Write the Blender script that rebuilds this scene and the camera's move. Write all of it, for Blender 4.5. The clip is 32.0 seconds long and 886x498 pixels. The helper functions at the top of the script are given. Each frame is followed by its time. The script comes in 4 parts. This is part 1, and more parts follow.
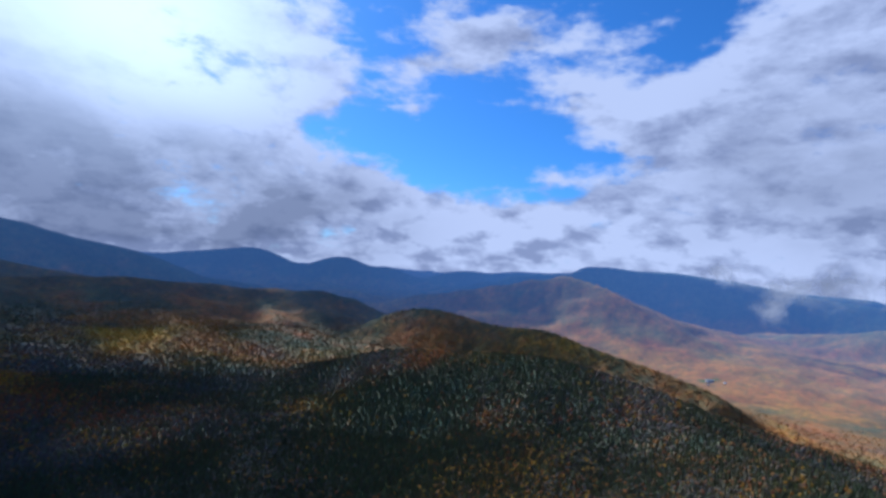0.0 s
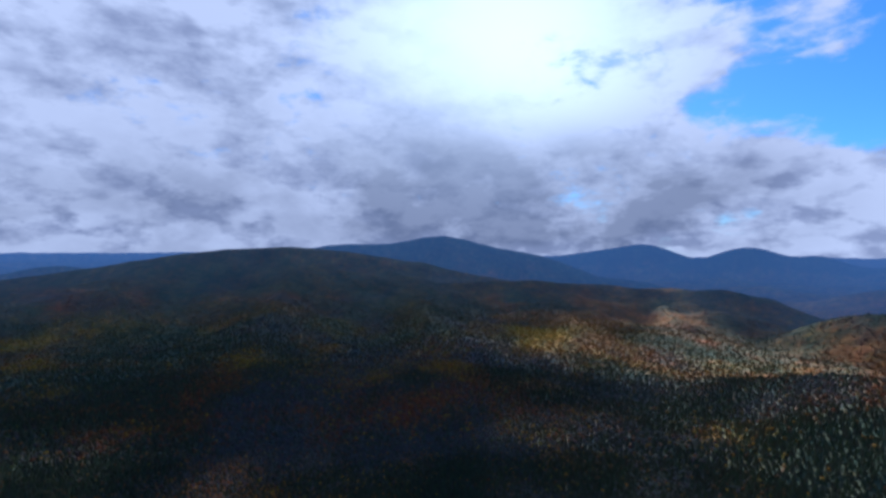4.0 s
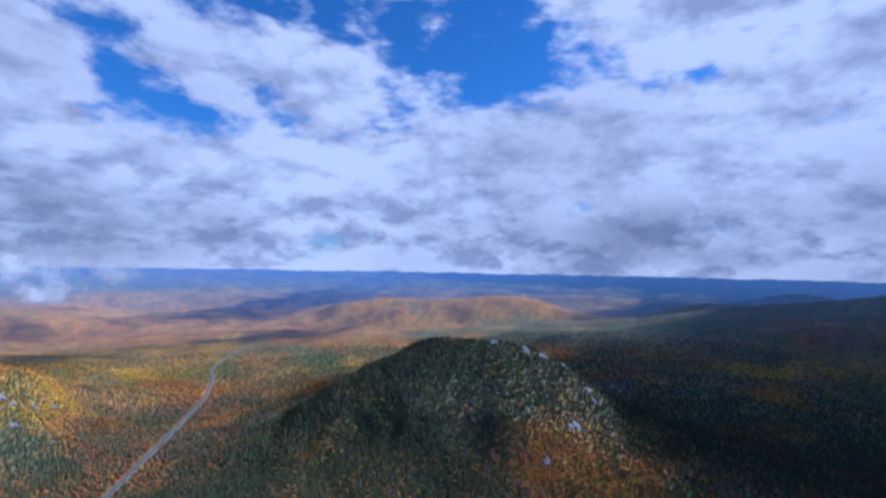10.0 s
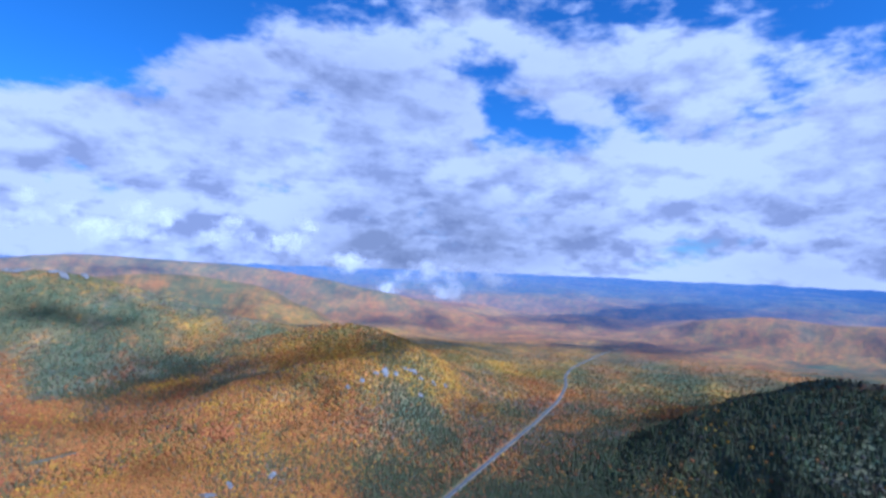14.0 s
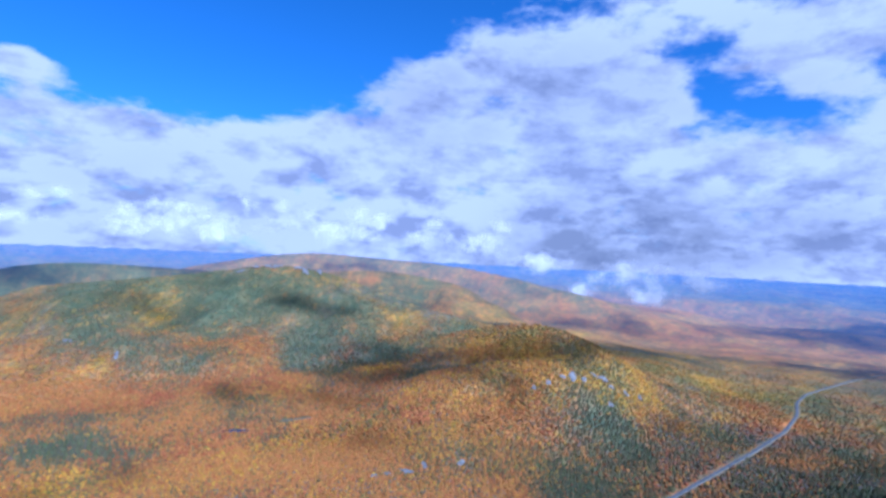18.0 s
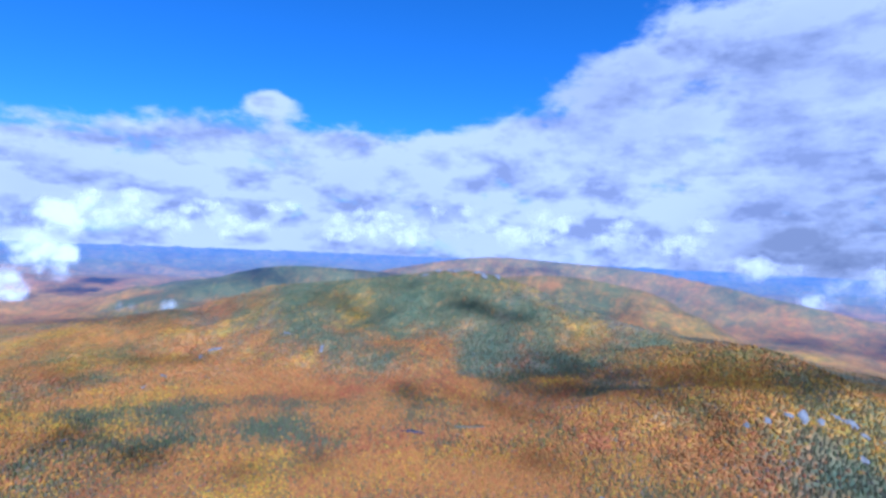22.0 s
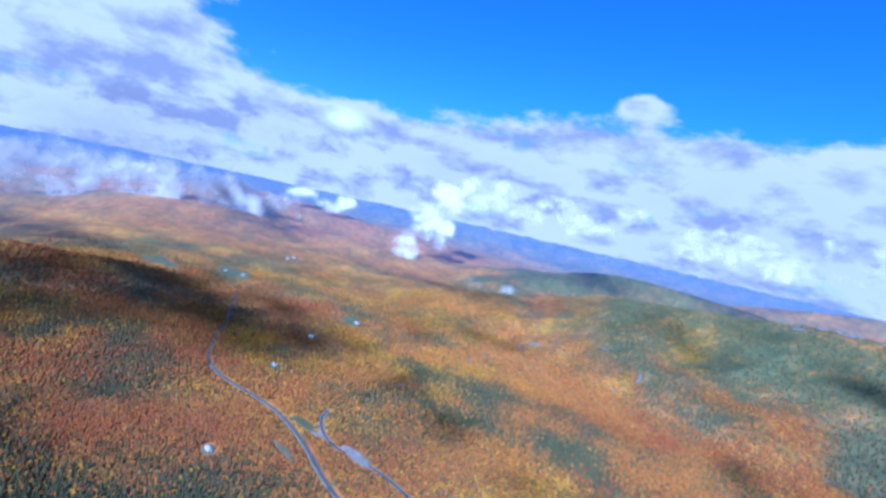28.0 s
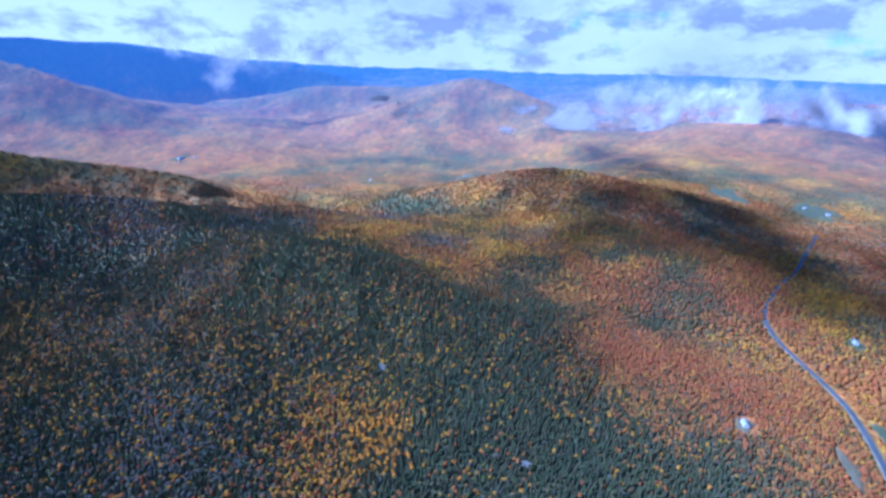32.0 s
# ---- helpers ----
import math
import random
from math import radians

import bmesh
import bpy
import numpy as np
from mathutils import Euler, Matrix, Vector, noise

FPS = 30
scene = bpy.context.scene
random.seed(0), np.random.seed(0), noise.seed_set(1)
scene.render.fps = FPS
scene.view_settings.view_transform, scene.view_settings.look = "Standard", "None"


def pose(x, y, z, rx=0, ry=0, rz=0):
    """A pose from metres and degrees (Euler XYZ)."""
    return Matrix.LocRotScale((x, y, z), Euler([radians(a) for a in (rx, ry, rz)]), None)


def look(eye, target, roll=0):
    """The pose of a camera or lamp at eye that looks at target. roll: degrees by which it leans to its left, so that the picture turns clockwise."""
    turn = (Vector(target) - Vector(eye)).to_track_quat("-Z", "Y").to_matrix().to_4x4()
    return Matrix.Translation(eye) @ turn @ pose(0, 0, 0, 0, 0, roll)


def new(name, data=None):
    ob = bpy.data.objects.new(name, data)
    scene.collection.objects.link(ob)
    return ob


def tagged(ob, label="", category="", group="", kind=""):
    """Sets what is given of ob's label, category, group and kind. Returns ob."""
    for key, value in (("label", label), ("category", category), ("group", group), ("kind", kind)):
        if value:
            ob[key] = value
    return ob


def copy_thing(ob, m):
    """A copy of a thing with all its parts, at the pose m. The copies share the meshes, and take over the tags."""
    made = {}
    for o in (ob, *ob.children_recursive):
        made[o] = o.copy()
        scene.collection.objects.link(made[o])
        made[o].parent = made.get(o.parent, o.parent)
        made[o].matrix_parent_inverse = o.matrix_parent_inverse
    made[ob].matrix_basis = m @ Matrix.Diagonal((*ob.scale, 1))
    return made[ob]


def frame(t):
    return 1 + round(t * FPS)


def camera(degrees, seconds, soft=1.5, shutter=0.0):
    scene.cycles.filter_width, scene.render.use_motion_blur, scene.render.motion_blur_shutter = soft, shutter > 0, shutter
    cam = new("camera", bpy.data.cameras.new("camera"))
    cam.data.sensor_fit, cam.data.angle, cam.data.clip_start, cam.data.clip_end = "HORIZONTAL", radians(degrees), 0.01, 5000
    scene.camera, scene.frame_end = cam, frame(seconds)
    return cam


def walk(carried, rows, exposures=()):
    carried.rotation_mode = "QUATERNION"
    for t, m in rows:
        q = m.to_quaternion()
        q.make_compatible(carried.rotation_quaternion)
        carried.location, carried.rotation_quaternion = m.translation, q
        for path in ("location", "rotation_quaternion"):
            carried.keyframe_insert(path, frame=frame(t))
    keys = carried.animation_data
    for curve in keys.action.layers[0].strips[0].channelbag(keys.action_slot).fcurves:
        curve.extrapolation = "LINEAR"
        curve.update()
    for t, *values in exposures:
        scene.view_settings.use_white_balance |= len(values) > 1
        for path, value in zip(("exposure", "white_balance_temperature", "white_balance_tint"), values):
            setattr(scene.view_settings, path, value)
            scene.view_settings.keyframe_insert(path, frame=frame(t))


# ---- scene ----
cam = camera(84.47, 32.0, soft=3.2)
PATH = [
    (0.0, pose(10.1, 5.3, 354.1, 92.11, -4.05, -0.17)),
    (0.5, pose(7.9, 15.0, 357.2, 91.95, -3.26, 2.62)),
    (1.0, pose(5.7, 24.4, 360.4, 91.78, -2.53, 6.54)),
    (1.5, pose(3.3, 33.4, 363.6, 91.56, -2.10, 11.59)),
    (2.0, pose(0.6, 41.9, 366.6, 91.25, -1.51, 17.35)),
    (2.5, pose(-2.5, 50.1, 369.4, 90.84, -0.93, 23.68)),
    (3.0, pose(-6.2, 57.9, 371.8, 90.36, -0.70, 30.38)),
    (3.5, pose(-10.4, 65.3, 373.7, 90.02, -0.59, 36.94)),
    (5.5, pose(-35.1, 90.2, 378.5, 90.80, 1.47, 63.02)),
    (6.0, pose(-43.5, 94.8, 379.8, 91.02, 0.86, 69.62)),
    (6.5, pose(-53.0, 98.7, 381.3, 91.11, 0.15, 76.24)),
    (7.0, pose(-63.5, 101.7, 383.3, 91.18, 0.29, 82.48)),
    (7.5, pose(-74.6, 103.9, 385.6, 91.29, 0.69, 88.63)),
    (8.0, pose(-86.1, 105.3, 388.1, 91.40, 0.84, 94.85)),
    (8.5, pose(-97.6, 105.7, 390.8, 91.47, 0.64, 100.97)),
    (9.0, pose(-108.8, 105.3, 393.5, 91.64, 0.43, 107.03)),
    (9.5, pose(-119.3, 103.9, 396.1, 91.87, -0.25, 112.87)),
    (10.0, pose(-128.8, 101.7, 398.6, 92.01, -1.02, 118.30)),
    (10.5, pose(-137.3, 98.8, 401.0, 92.10, -1.73, 123.77)),
    (11.0, pose(-144.6, 95.7, 403.1, 92.13, -2.20, 129.18)),
    (11.5, pose(-150.9, 92.8, 405.1, 92.14, -2.59, 134.61)),
    (12.0, pose(-156.0, 90.6, 406.8, 92.10, -2.65, 139.86)),
    (12.5, pose(-160.0, 89.3, 408.3, 92.02, -2.62, 144.86)),
    (13.0, pose(-162.9, 89.6, 409.5, 91.96, -2.49, 149.55)),
    (13.5, pose(-164.8, 91.3, 410.5, 91.86, -2.50, 154.18)),
    (14.0, pose(-166.1, 94.1, 411.3, 91.70, -2.28, 158.60)),
    (14.5, pose(-166.9, 97.4, 411.9, 91.48, -2.04, 162.67)),
    (16.5, pose(-172.1, 107.0, 413.6, 91.00, -3.05, 173.03)),
    (17.0, pose(-174.8, 106.6, 414.0, 90.87, -3.12, 175.68)),
    (17.5, pose(-177.9, 104.8, 414.5, 90.76, -3.02, 178.35)),
    (18.0, pose(-181.3, 101.6, 415.1, 90.69, -2.83, -178.98)),
    (18.5, pose(-184.6, 97.0, 415.7, 90.63, -2.60, -176.33)),
    (19.0, pose(-187.8, 90.9, 416.5, 90.57, -2.46, -173.72)),
    (19.5, pose(-190.5, 83.5, 417.4, 90.50, -2.36, -171.04)),
    (20.0, pose(-192.8, 74.8, 418.5, 90.41, -2.29, -168.38)),
    (20.5, pose(-194.6, 65.3, 419.7, 90.29, -2.22, -165.72)),
    (21.0, pose(-196.0, 55.5, 421.0, 90.18, -2.32, -162.96)),
    (21.5, pose(-197.0, 45.8, 422.6, 90.09, -2.48, -160.22)),
    (22.0, pose(-197.6, 36.6, 424.3, 89.99, -2.64, -157.44)),
    (22.5, pose(-197.8, 28.5, 426.3, 89.88, -2.83, -154.69)),
    (23.0, pose(-197.7, 21.5, 428.4, 89.84, -3.21, -151.91)),
    (23.5, pose(-197.0, 15.3, 430.7, 89.78, -3.66, -149.22)),
    (24.0, pose(-195.5, 9.6, 433.0, 89.64, -4.25, -146.60)),
    (24.5, pose(-193.1, 3.9, 435.2, 89.37, -4.95, -144.01)),
    (26.5, pose(-169.9, -26.1, 442.4, 87.67, -7.74, -132.79)),
    (27.0, pose(-160.6, -35.6, 443.6, 87.06, -8.95, -128.97)),
    (27.5, pose(-150.2, -45.1, 444.6, 86.22, -10.54, -124.18)),
    (28.0, pose(-138.8, -54.1, 445.5, 85.00, -12.69, -118.00)),
    (28.5, pose(-126.7, -62.2, 446.3, 83.02, -14.73, -110.09)),
    (29.0, pose(-113.9, -69.0, 447.1, 80.43, -16.06, -100.66)),
    (29.5, pose(-100.7, -74.2, 447.9, 77.51, -16.17, -90.61)),
    (30.0, pose(-87.3, -78.0, 448.7, 74.97, -14.82, -81.23)),
    (30.5, pose(-73.8, -80.6, 449.5, 72.85, -12.35, -72.70)),
    (31.0, pose(-60.5, -82.1, 450.3, 71.11, -9.37, -65.33)),
    (31.5, pose(-47.6, -82.8, 451.1, 69.51, -5.75, -59.82)),
    (32.0, pose(-35.2, -82.7, 452.1, 67.97, -1.83, -57.20)),
]
walk(cam, PATH, [(0, 0.4, 4600, 11), (3, 0.5, 4650, 11), (6, 0.38, 4650, 11), (9, 0.42, 4500, 13), (13, 0.60, 4250, 15), (19, 0.70, 4150, 17), (28, 0.78, 4050, 17), (32, 1.0, 3800, 20)])

# ---- world, sun ----
SUN_AZ, SUN_EL = -35.0, 38.0      # degrees clockwise from +y, degrees up


def direction(az, el):
    a, e = radians(az), radians(el)
    return Vector((math.sin(a) * math.cos(e), math.cos(a) * math.cos(e), math.sin(e)))


class Nodes:
    """Short ways to add nodes to a tree."""

    def __init__(self, tree):
        self.t = tree
        self.t.nodes.clear()

    def add(self, kind, **inputs):
        n = self.t.nodes.new("ShaderNode" + kind)
        for key, value in inputs.items():
            self.set(n.inputs[key.replace("_", " ")], value)
        return n

    def set(self, socket, value):
        if isinstance(value, bpy.types.NodeSocket):
            self.t.links.new(value, socket)
        else:
            socket.default_value = value

    def math(self, op, a, b=0.0, clamp=False):
        n = self.t.nodes.new("ShaderNodeMath")
        n.operation, n.use_clamp = op, clamp
        self.set(n.inputs[0], a)
        self.set(n.inputs[1], b)
        return n.outputs[0]

    def vec(self, op, a, b=(0, 0, 0), out=0):
        n = self.t.nodes.new("ShaderNodeVectorMath")
        n.operation = op
        self.set(n.inputs[0], a)
        self.set(n.inputs[1], b)
        return n.outputs[out]

    def ramp(self, value, a, b, lo=0.0, hi=1.0, kind="SMOOTHSTEP"):
        n = self.t.nodes.new("ShaderNodeMapRange")
        n.interpolation_type = kind
        for k, v in enumerate((value, a, b, lo, hi)):
            self.set(n.inputs[k], v)
        return n.outputs[0]

    def mix(self, fac, a, b, blend="MIX"):
        n = self.t.nodes.new("ShaderNodeMix")
        n.data_type, n.blend_type = "RGBA", blend
        self.set(n.inputs[0], fac)
        self.set(n.inputs[6], a)
        self.set(n.inputs[7], b)
        return n.outputs[2]

    def noise(self, vector, scale, detail=6.0, rough=0.55, distort=0.0):
        n = self.t.nodes.new("ShaderNodeTexNoise")
        self.set(n.inputs["Vector"], vector)
        for key, v in (("Scale", scale), ("Detail", detail), ("Roughness", rough), ("Distortion", distort)):
            n.inputs[key].default_value = v
        return n.outputs[0]


# clouds of the sky: bearing, height and half-width in degrees, strength
COVER_1 = [(-45, 7, 14, 0.6), (-52, 13, 12, 0.4), (-36, 20, 28, 0.9), (-37, 5, 28, 0.9), (-12, 5, 15, 0.6), (-24, 20, 11, 0.4), (-16, 19, 6, 0.4), (-5, 22, 4, 0.4), (0, 2, 17, 0.7), (17, 3, 15, 0.7), (10, 11, 5, 0.45), (3, 25, 8, 0.5), (13, 24, 12, 0.5), (21, 18, 10, 0.5), (35, 14, 21, 1), (41, 22, 17, 0.8), (4, 13, 15, -0.42), (-7, 25, 7, -0.3), (27, 25, 6, -0.4), (-62, 19, 33, 0.8), (-62, 9, 33, 0.7), (-23, 5, 23, 0.5), (-52, 4, 14, 0.7), (-70, 5, 16, 0.6)]
COVER_2 = [(-110, 21, 20, -0.3), (-62, 27, 9, -0.4), (-67, 18, 46, 0.6), (-94, 4, 27, 0.7), (-108, 11, 20, 0.5), (-85, 19, 6, -0.2), (-73, 16, 5, -0.35), (-90, 12, 10, -0.2), (-104, 19, 18, -0.3), (-148, 16, 12, -0.2), (-130, 26, 7, -0.35), (-139, 22, 21, 0.5), (-99, 25, 19, 0.4), (-113, 10, 43, 0.6), (-79, 4, 30, 0.5), (-139, 3, 20, 0.6), (-168, 19, 5, -0.35), (-116, 20, 16, -0.3), (-143, 27, 7, -0.4)]
COVER_3 = [(172, 17, 6, -0.3), (179, 17, 25, 0.6), (-160, 18, 7, 0.5), (-145, 20, 7, 0.5), (-162, 3, 25, 0.6), (-119, 10, 30, 0.5), (174, 5, 17, 0.6), (149, 20, 29, -0.9), (-157, 18, 12, -0.1), (139, 7, 25, 0.8), (161, 6, 30, 0.7), (138, 15, 5, 0.5), (-173, 16, 17, 0.7), (-159, 23, 17, 0.5), (-156, 8, 23, 0.5), (138, 21, 40, -0.9), (125, 6, 27, 0.7), (159, 7, 30, 0.7), (137, 15, 4, 0.5), (-174, 17, 16, 0.7)]
COVER_4 = [(127, 21, 33, -0.9), (83, 0, 22, 0.9), (105, 7, 5, 0.5), (124, 8, 22, 0.7), (148, 8, 25, 0.7), (137, 16, 5, 0.5), (82, 10, 16, 0.6), (52, 2, 30, 0.8), (84, 3, 17, 0.8), (109, 15, 17, -0.6), (52, 2, 40, 0.7)]
COVER_5 = [(-95, 21, 8, -0.22), (-87, 17, 8, -0.22), (-108, 24, 8, -0.22), (-148, 15, 8, -0.22), (-156, 21, 8, -0.22), (-126, 17, 8, -0.22), (-110, 22, 8, -0.22), (-136, 14, 8, -0.22), (-110, 19, 8, -0.22), (-101, 19, 8, -0.22), (-92, 20, 8, -0.22), (-142, 16, 8, -0.22), (-149, 16, 8, -0.22), (-154, 22, 8, -0.22), (7, 22, 6, -0.32), (18, 13, 6, -0.32)]
COVER = COVER_5 + COVER_1 + COVER_2 + COVER_3 + COVER_4
SHADE = [(-161, 3, 13, 0.55), (-148, 3, 9, 0.4), (86, 1, 10, 0.35), (97, 3, 8, 0.3), (60, 5, 14, 0.35), (-75, 3, 16, 0.4), (-120, 3, 14, 0.35), (150, 3, 18, 0.2), (120, 4, 12, 0.2), (-34, 5, 22, 0.8), (-21, 5, 17, 0.6), (35, 10, 15, 0.6), (39, 16, 13, 0.5), (-60, 6, 30, 0.6), (-16, 4, 17, 0.5), (-92, 3, 11, 0.8), (-41, 6, 20, 0.6), (-101, 2, 13, 0.4), (-146, 4, 10, 0.5), (-162, 3, 15, 0.45), (178, 17, 17, 0.45), (-161, 2, 15, 0.25), (-169, 1, 9, 0.5), (84, -2, 15, 0.25), (65, 3, 15, 0.3), (49, 3, 15, 0.3), (-105, 14, 18, 0.35), (-102, 5, 14, 0.3), (-150, 18, 16, 0.3), (-170, 20, 16, 0.3)]
GLARE = [(-36, 25, 22, 0.8), (-29, 18, 13, 0.2), (-38, 18, 27, 0.25), (105, 7, 3, 0.8)]

world = bpy.data.worlds.new("sky")
scene.world = world
world.use_nodes = True
w = Nodes(world.node_tree)
way = w.add("TexCoord").outputs["Generated"]
tall = w.vec("MULTIPLY", way, (1, 1, 2))


def patches(entries, start):
    total = start
    for bearing, height, half, strength in entries:
        c = direction(bearing, height)
        d = w.vec("DISTANCE", tall, (c.x, c.y, 2 * c.z), out=1)
        total = w.math("ADD", total, w.ramp(d, radians(half) * 1.25, 0.0, 0.0, strength))
    return total


billow = w.noise(tall, 5.0, 14, 0.57, 0.1)
toward = w.vec("ADD", tall, tuple(direction(SUN_AZ, SUN_EL) * 0.03 + Vector((0, 0, 0.05))))
billow_lit = w.noise(toward, 5.0, 9, 0.57, 0.1)
wisps = w.noise(w.vec("MULTIPLY", way, (2.0, 3.5, 14.0)), 1.9, 10, 0.62, 0.6)
tufts = w.noise(tall, 17.0, 8, 0.62, 0.3)
tuft = w.math("SUBTRACT", 1.0, w.math("ABSOLUTE", w.math("SUBTRACT", w.math("MULTIPLY", tufts, 2.0), 1.0)))
warp = w.vec("SCALE", w.add("TexNoise", Vector=tall, Scale=11.0, Detail=7.0, Roughness=0.62).outputs[1])
w.set(warp.node.inputs[3], 0.16)


def heaps(vector):
    n = w.t.nodes.new("ShaderNodeTexVoronoi")
    n.feature = "SMOOTH_F1"
    w.set(n.inputs["Vector"], w.vec("ADD", vector, warp))
    n.inputs["Scale"].default_value, n.inputs["Detail"].default_value = 10.0, 2.0
    n.inputs["Smoothness"].default_value = 0.45
    return n.outputs["Distance"]


heap = heaps(tall)
heap_lit = heaps(toward)
low = w.ramp(w.add("SeparateXYZ", Vector=way).outputs[2], 0.20, 0.03, 0.0, 1.0)
cover = w.math("MINIMUM", w.math("ADD", patches(COVER, 0.2), low), 1.05)
detail = w.math("ADD", w.math("MULTIPLY", w.math("SUBTRACT", billow, 0.5), 2.2), w.math("MULTIPLY", w.math("SUBTRACT", wisps, 0.5), 0.6))
thick = w.math("ADD", w.math("ADD", cover, detail), w.math("MULTIPLY", w.math("SUBTRACT", tufts, 0.5), 0.95))
mask = w.ramp(thick, 0.30, 0.82)
relief = w.math("MULTIPLY", w.math("SUBTRACT", billow_lit, billow), 4.4)
fluff = w.math("MULTIPLY", w.math("SUBTRACT", 0.80, tuft), w.math("ADD", 0.4, w.math("MULTIPLY", low, 0.3)))
streaks = w.math("MULTIPLY", w.math("SUBTRACT", wisps, 0.5), 0.5)
heaped = w.math("MULTIPLY", w.math("SUBTRACT", heap, heap_lit), w.math("ADD", 0.5, w.math("MULTIPLY", low, 0.9)))
core = w.ramp(thick, 0.7, 1.7, -0.1, 0.45)
shade = w.math("ADD", w.math("ADD", core, streaks), w.math("ADD", w.math("ADD", w.math("ADD", relief, heaped), 0.22), fluff), True)
heavy = w.math("MULTIPLY", patches(SHADE, 0.0), w.math("ADD", w.ramp(billow, 0.36, 0.62, 0.35, 1.0), w.math("MULTIPLY", fluff, 0.5)), True)
glare = w.math("MULTIPLY", w.math("MINIMUM", patches(GLARE, 0.0), 1.0), w.ramp(thick, 0.3, 1.0, 0.4, 1.0))
cloud_col = w.mix(shade, (0.485, 0.455, 0.475, 1), (0.245, 0.240, 0.285, 1))
cloud_col = w.mix(w.math("MULTIPLY", heavy, 0.7), cloud_col, (0.085, 0.092, 0.125, 1))
cloud_col = w.mix(glare, cloud_col, (0.85, 0.84, 0.84, 1))
sky = w.t.nodes.new("ShaderNodeTexSky")
sky.sky_type = "NISHITA"
sky.sun_disc = False
sky.sun_elevation, sky.sun_rotation = radians(SUN_EL), radians(SUN_AZ)
sky.dust_density, sky.air_density, sky.ozone_density = 0.4, 1.0, 2.5
blue = w.mix(1.0, sky.outputs[0], (0.56, 0.83, 1.10, 1), "MULTIPLY")
sky_bg = w.add("Background", Color=blue, Strength=0.068)
cloud_bg = w.add("Background", Color=cloud_col, Strength=1.0)
both = w.add("MixShader")
w.set(both.inputs[0], mask)
w.set(both.inputs[1], sky_bg.outputs[0])
w.set(both.inputs[2], cloud_bg.outputs[0])
w.set(w.add("OutputWorld").inputs[0], both.outputs[0])

sun = new("sun", bpy.data.lights.new("sun", "SUN"))
sun.data.energy, sun.data.angle, sun.data.color = 5.0, radians(0.5), (1.0, 0.95, 0.87)
sun.matrix_world = look(direction(SUN_AZ, SUN_EL) * 4000, (0, 0, 0))

# ---- materials ----


def material(name):
    m = bpy.data.materials.new(name)
    m.use_nodes = True
    n = Nodes(m.node_tree)
    return m, n, n.add("OutputMaterial")


def canopy_material(name, grain=0.35, haze_glow=False):
    """Forest seen from above: leaf colours of the land, broken up crown by crown. The far backdrop also gets distance
    haze, as emission.
    """
    m, n, out = material(name)
    pos = n.add("TexCoord").outputs["Object"]
    leaf = n.add("Attribute")
    leaf.attribute_name = "leaf"
    speck = n.noise(pos, 0.09, 4, 0.7)
    clump = n.noise(pos, 0.022, 5, 0.65)
    broad = n.noise(pos, 0.005, 4, 0.6)
    tone = n.math("MULTIPLY", n.ramp(speck, 0.3, 0.7, 1 - grain, 1 + grain, "LINEAR"), n.ramp(broad, 0.32, 0.68, 0.72, 1.28, "LINEAR"))
    tinted = n.mix(n.ramp(clump, 0.36, 0.66), (0.72, 0.86, 0.90, 1) if haze_glow else (0.62, 0.82, 0.86, 1), (1.18, 1.06, 0.97, 1) if haze_glow else (1.25, 1.08, 0.96, 1))
    col = n.vec("SCALE", n.mix(1.0, leaf.outputs["Color"], tinted, "MULTIPLY"))
    n.set(col.node.inputs[3], tone)
    bump = n.add("Bump", Strength=0.7, Distance=6.0)
    n.set(bump.inputs["Height"], n.math("ADD", speck, n.math("MULTIPLY", clump, 2.0)))
    b = n.add("BsdfPrincipled", Roughness=0.95)
    b.inputs["Specular IOR Level"].default_value = 0.1
    n.set(b.inputs["Base Color"], col)
    n.set(b.inputs["Normal"], bump.outputs[0])
    if haze_glow:
        # Distance haze as blue emission, its strength stored per vertex.
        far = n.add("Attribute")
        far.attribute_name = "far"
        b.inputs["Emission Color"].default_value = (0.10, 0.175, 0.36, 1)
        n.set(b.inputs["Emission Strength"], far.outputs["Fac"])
    n.set(out.inputs[0], b.outputs[0])
    return m


def leaf_material(name):
    """Crowns: a leaf colour for each tree, mottled, with light coming through."""
    m, n, out = material(name)
    pos = n.add("TexCoord").outputs["Object"]
    leaf = n.add("Attribute")
    leaf.attribute_name = "leaf"
    mottle = n.noise(pos, 0.9, 3, 0.7)
    tone = n.ramp(mottle, 0.3, 0.72, 0.85, 1.15, "LINEAR")
    col = n.vec("SCALE", leaf.outputs["Color"])
    n.set(col.node.inputs[3], tone)
    bump = n.add("Bump", Strength=0.8, Distance=1.2)
    n.set(bump.inputs["Height"], mottle)
    d = n.add("BsdfDiffuse", Roughness=0.6)
    n.set(d.inputs["Color"], col)
    n.set(d.inputs["Normal"], bump.outputs[0])
    tr = n.add("BsdfTranslucent")
    n.set(tr.inputs["Color"], col)
    mx = n.add("MixShader")
    mx.inputs[0].default_value = 0.38
    n.set(mx.inputs[1], d.outputs[0])
    n.set(mx.inputs[2], tr.outputs[0])
    n.set(out.inputs[0], mx.outputs[0])
    return m


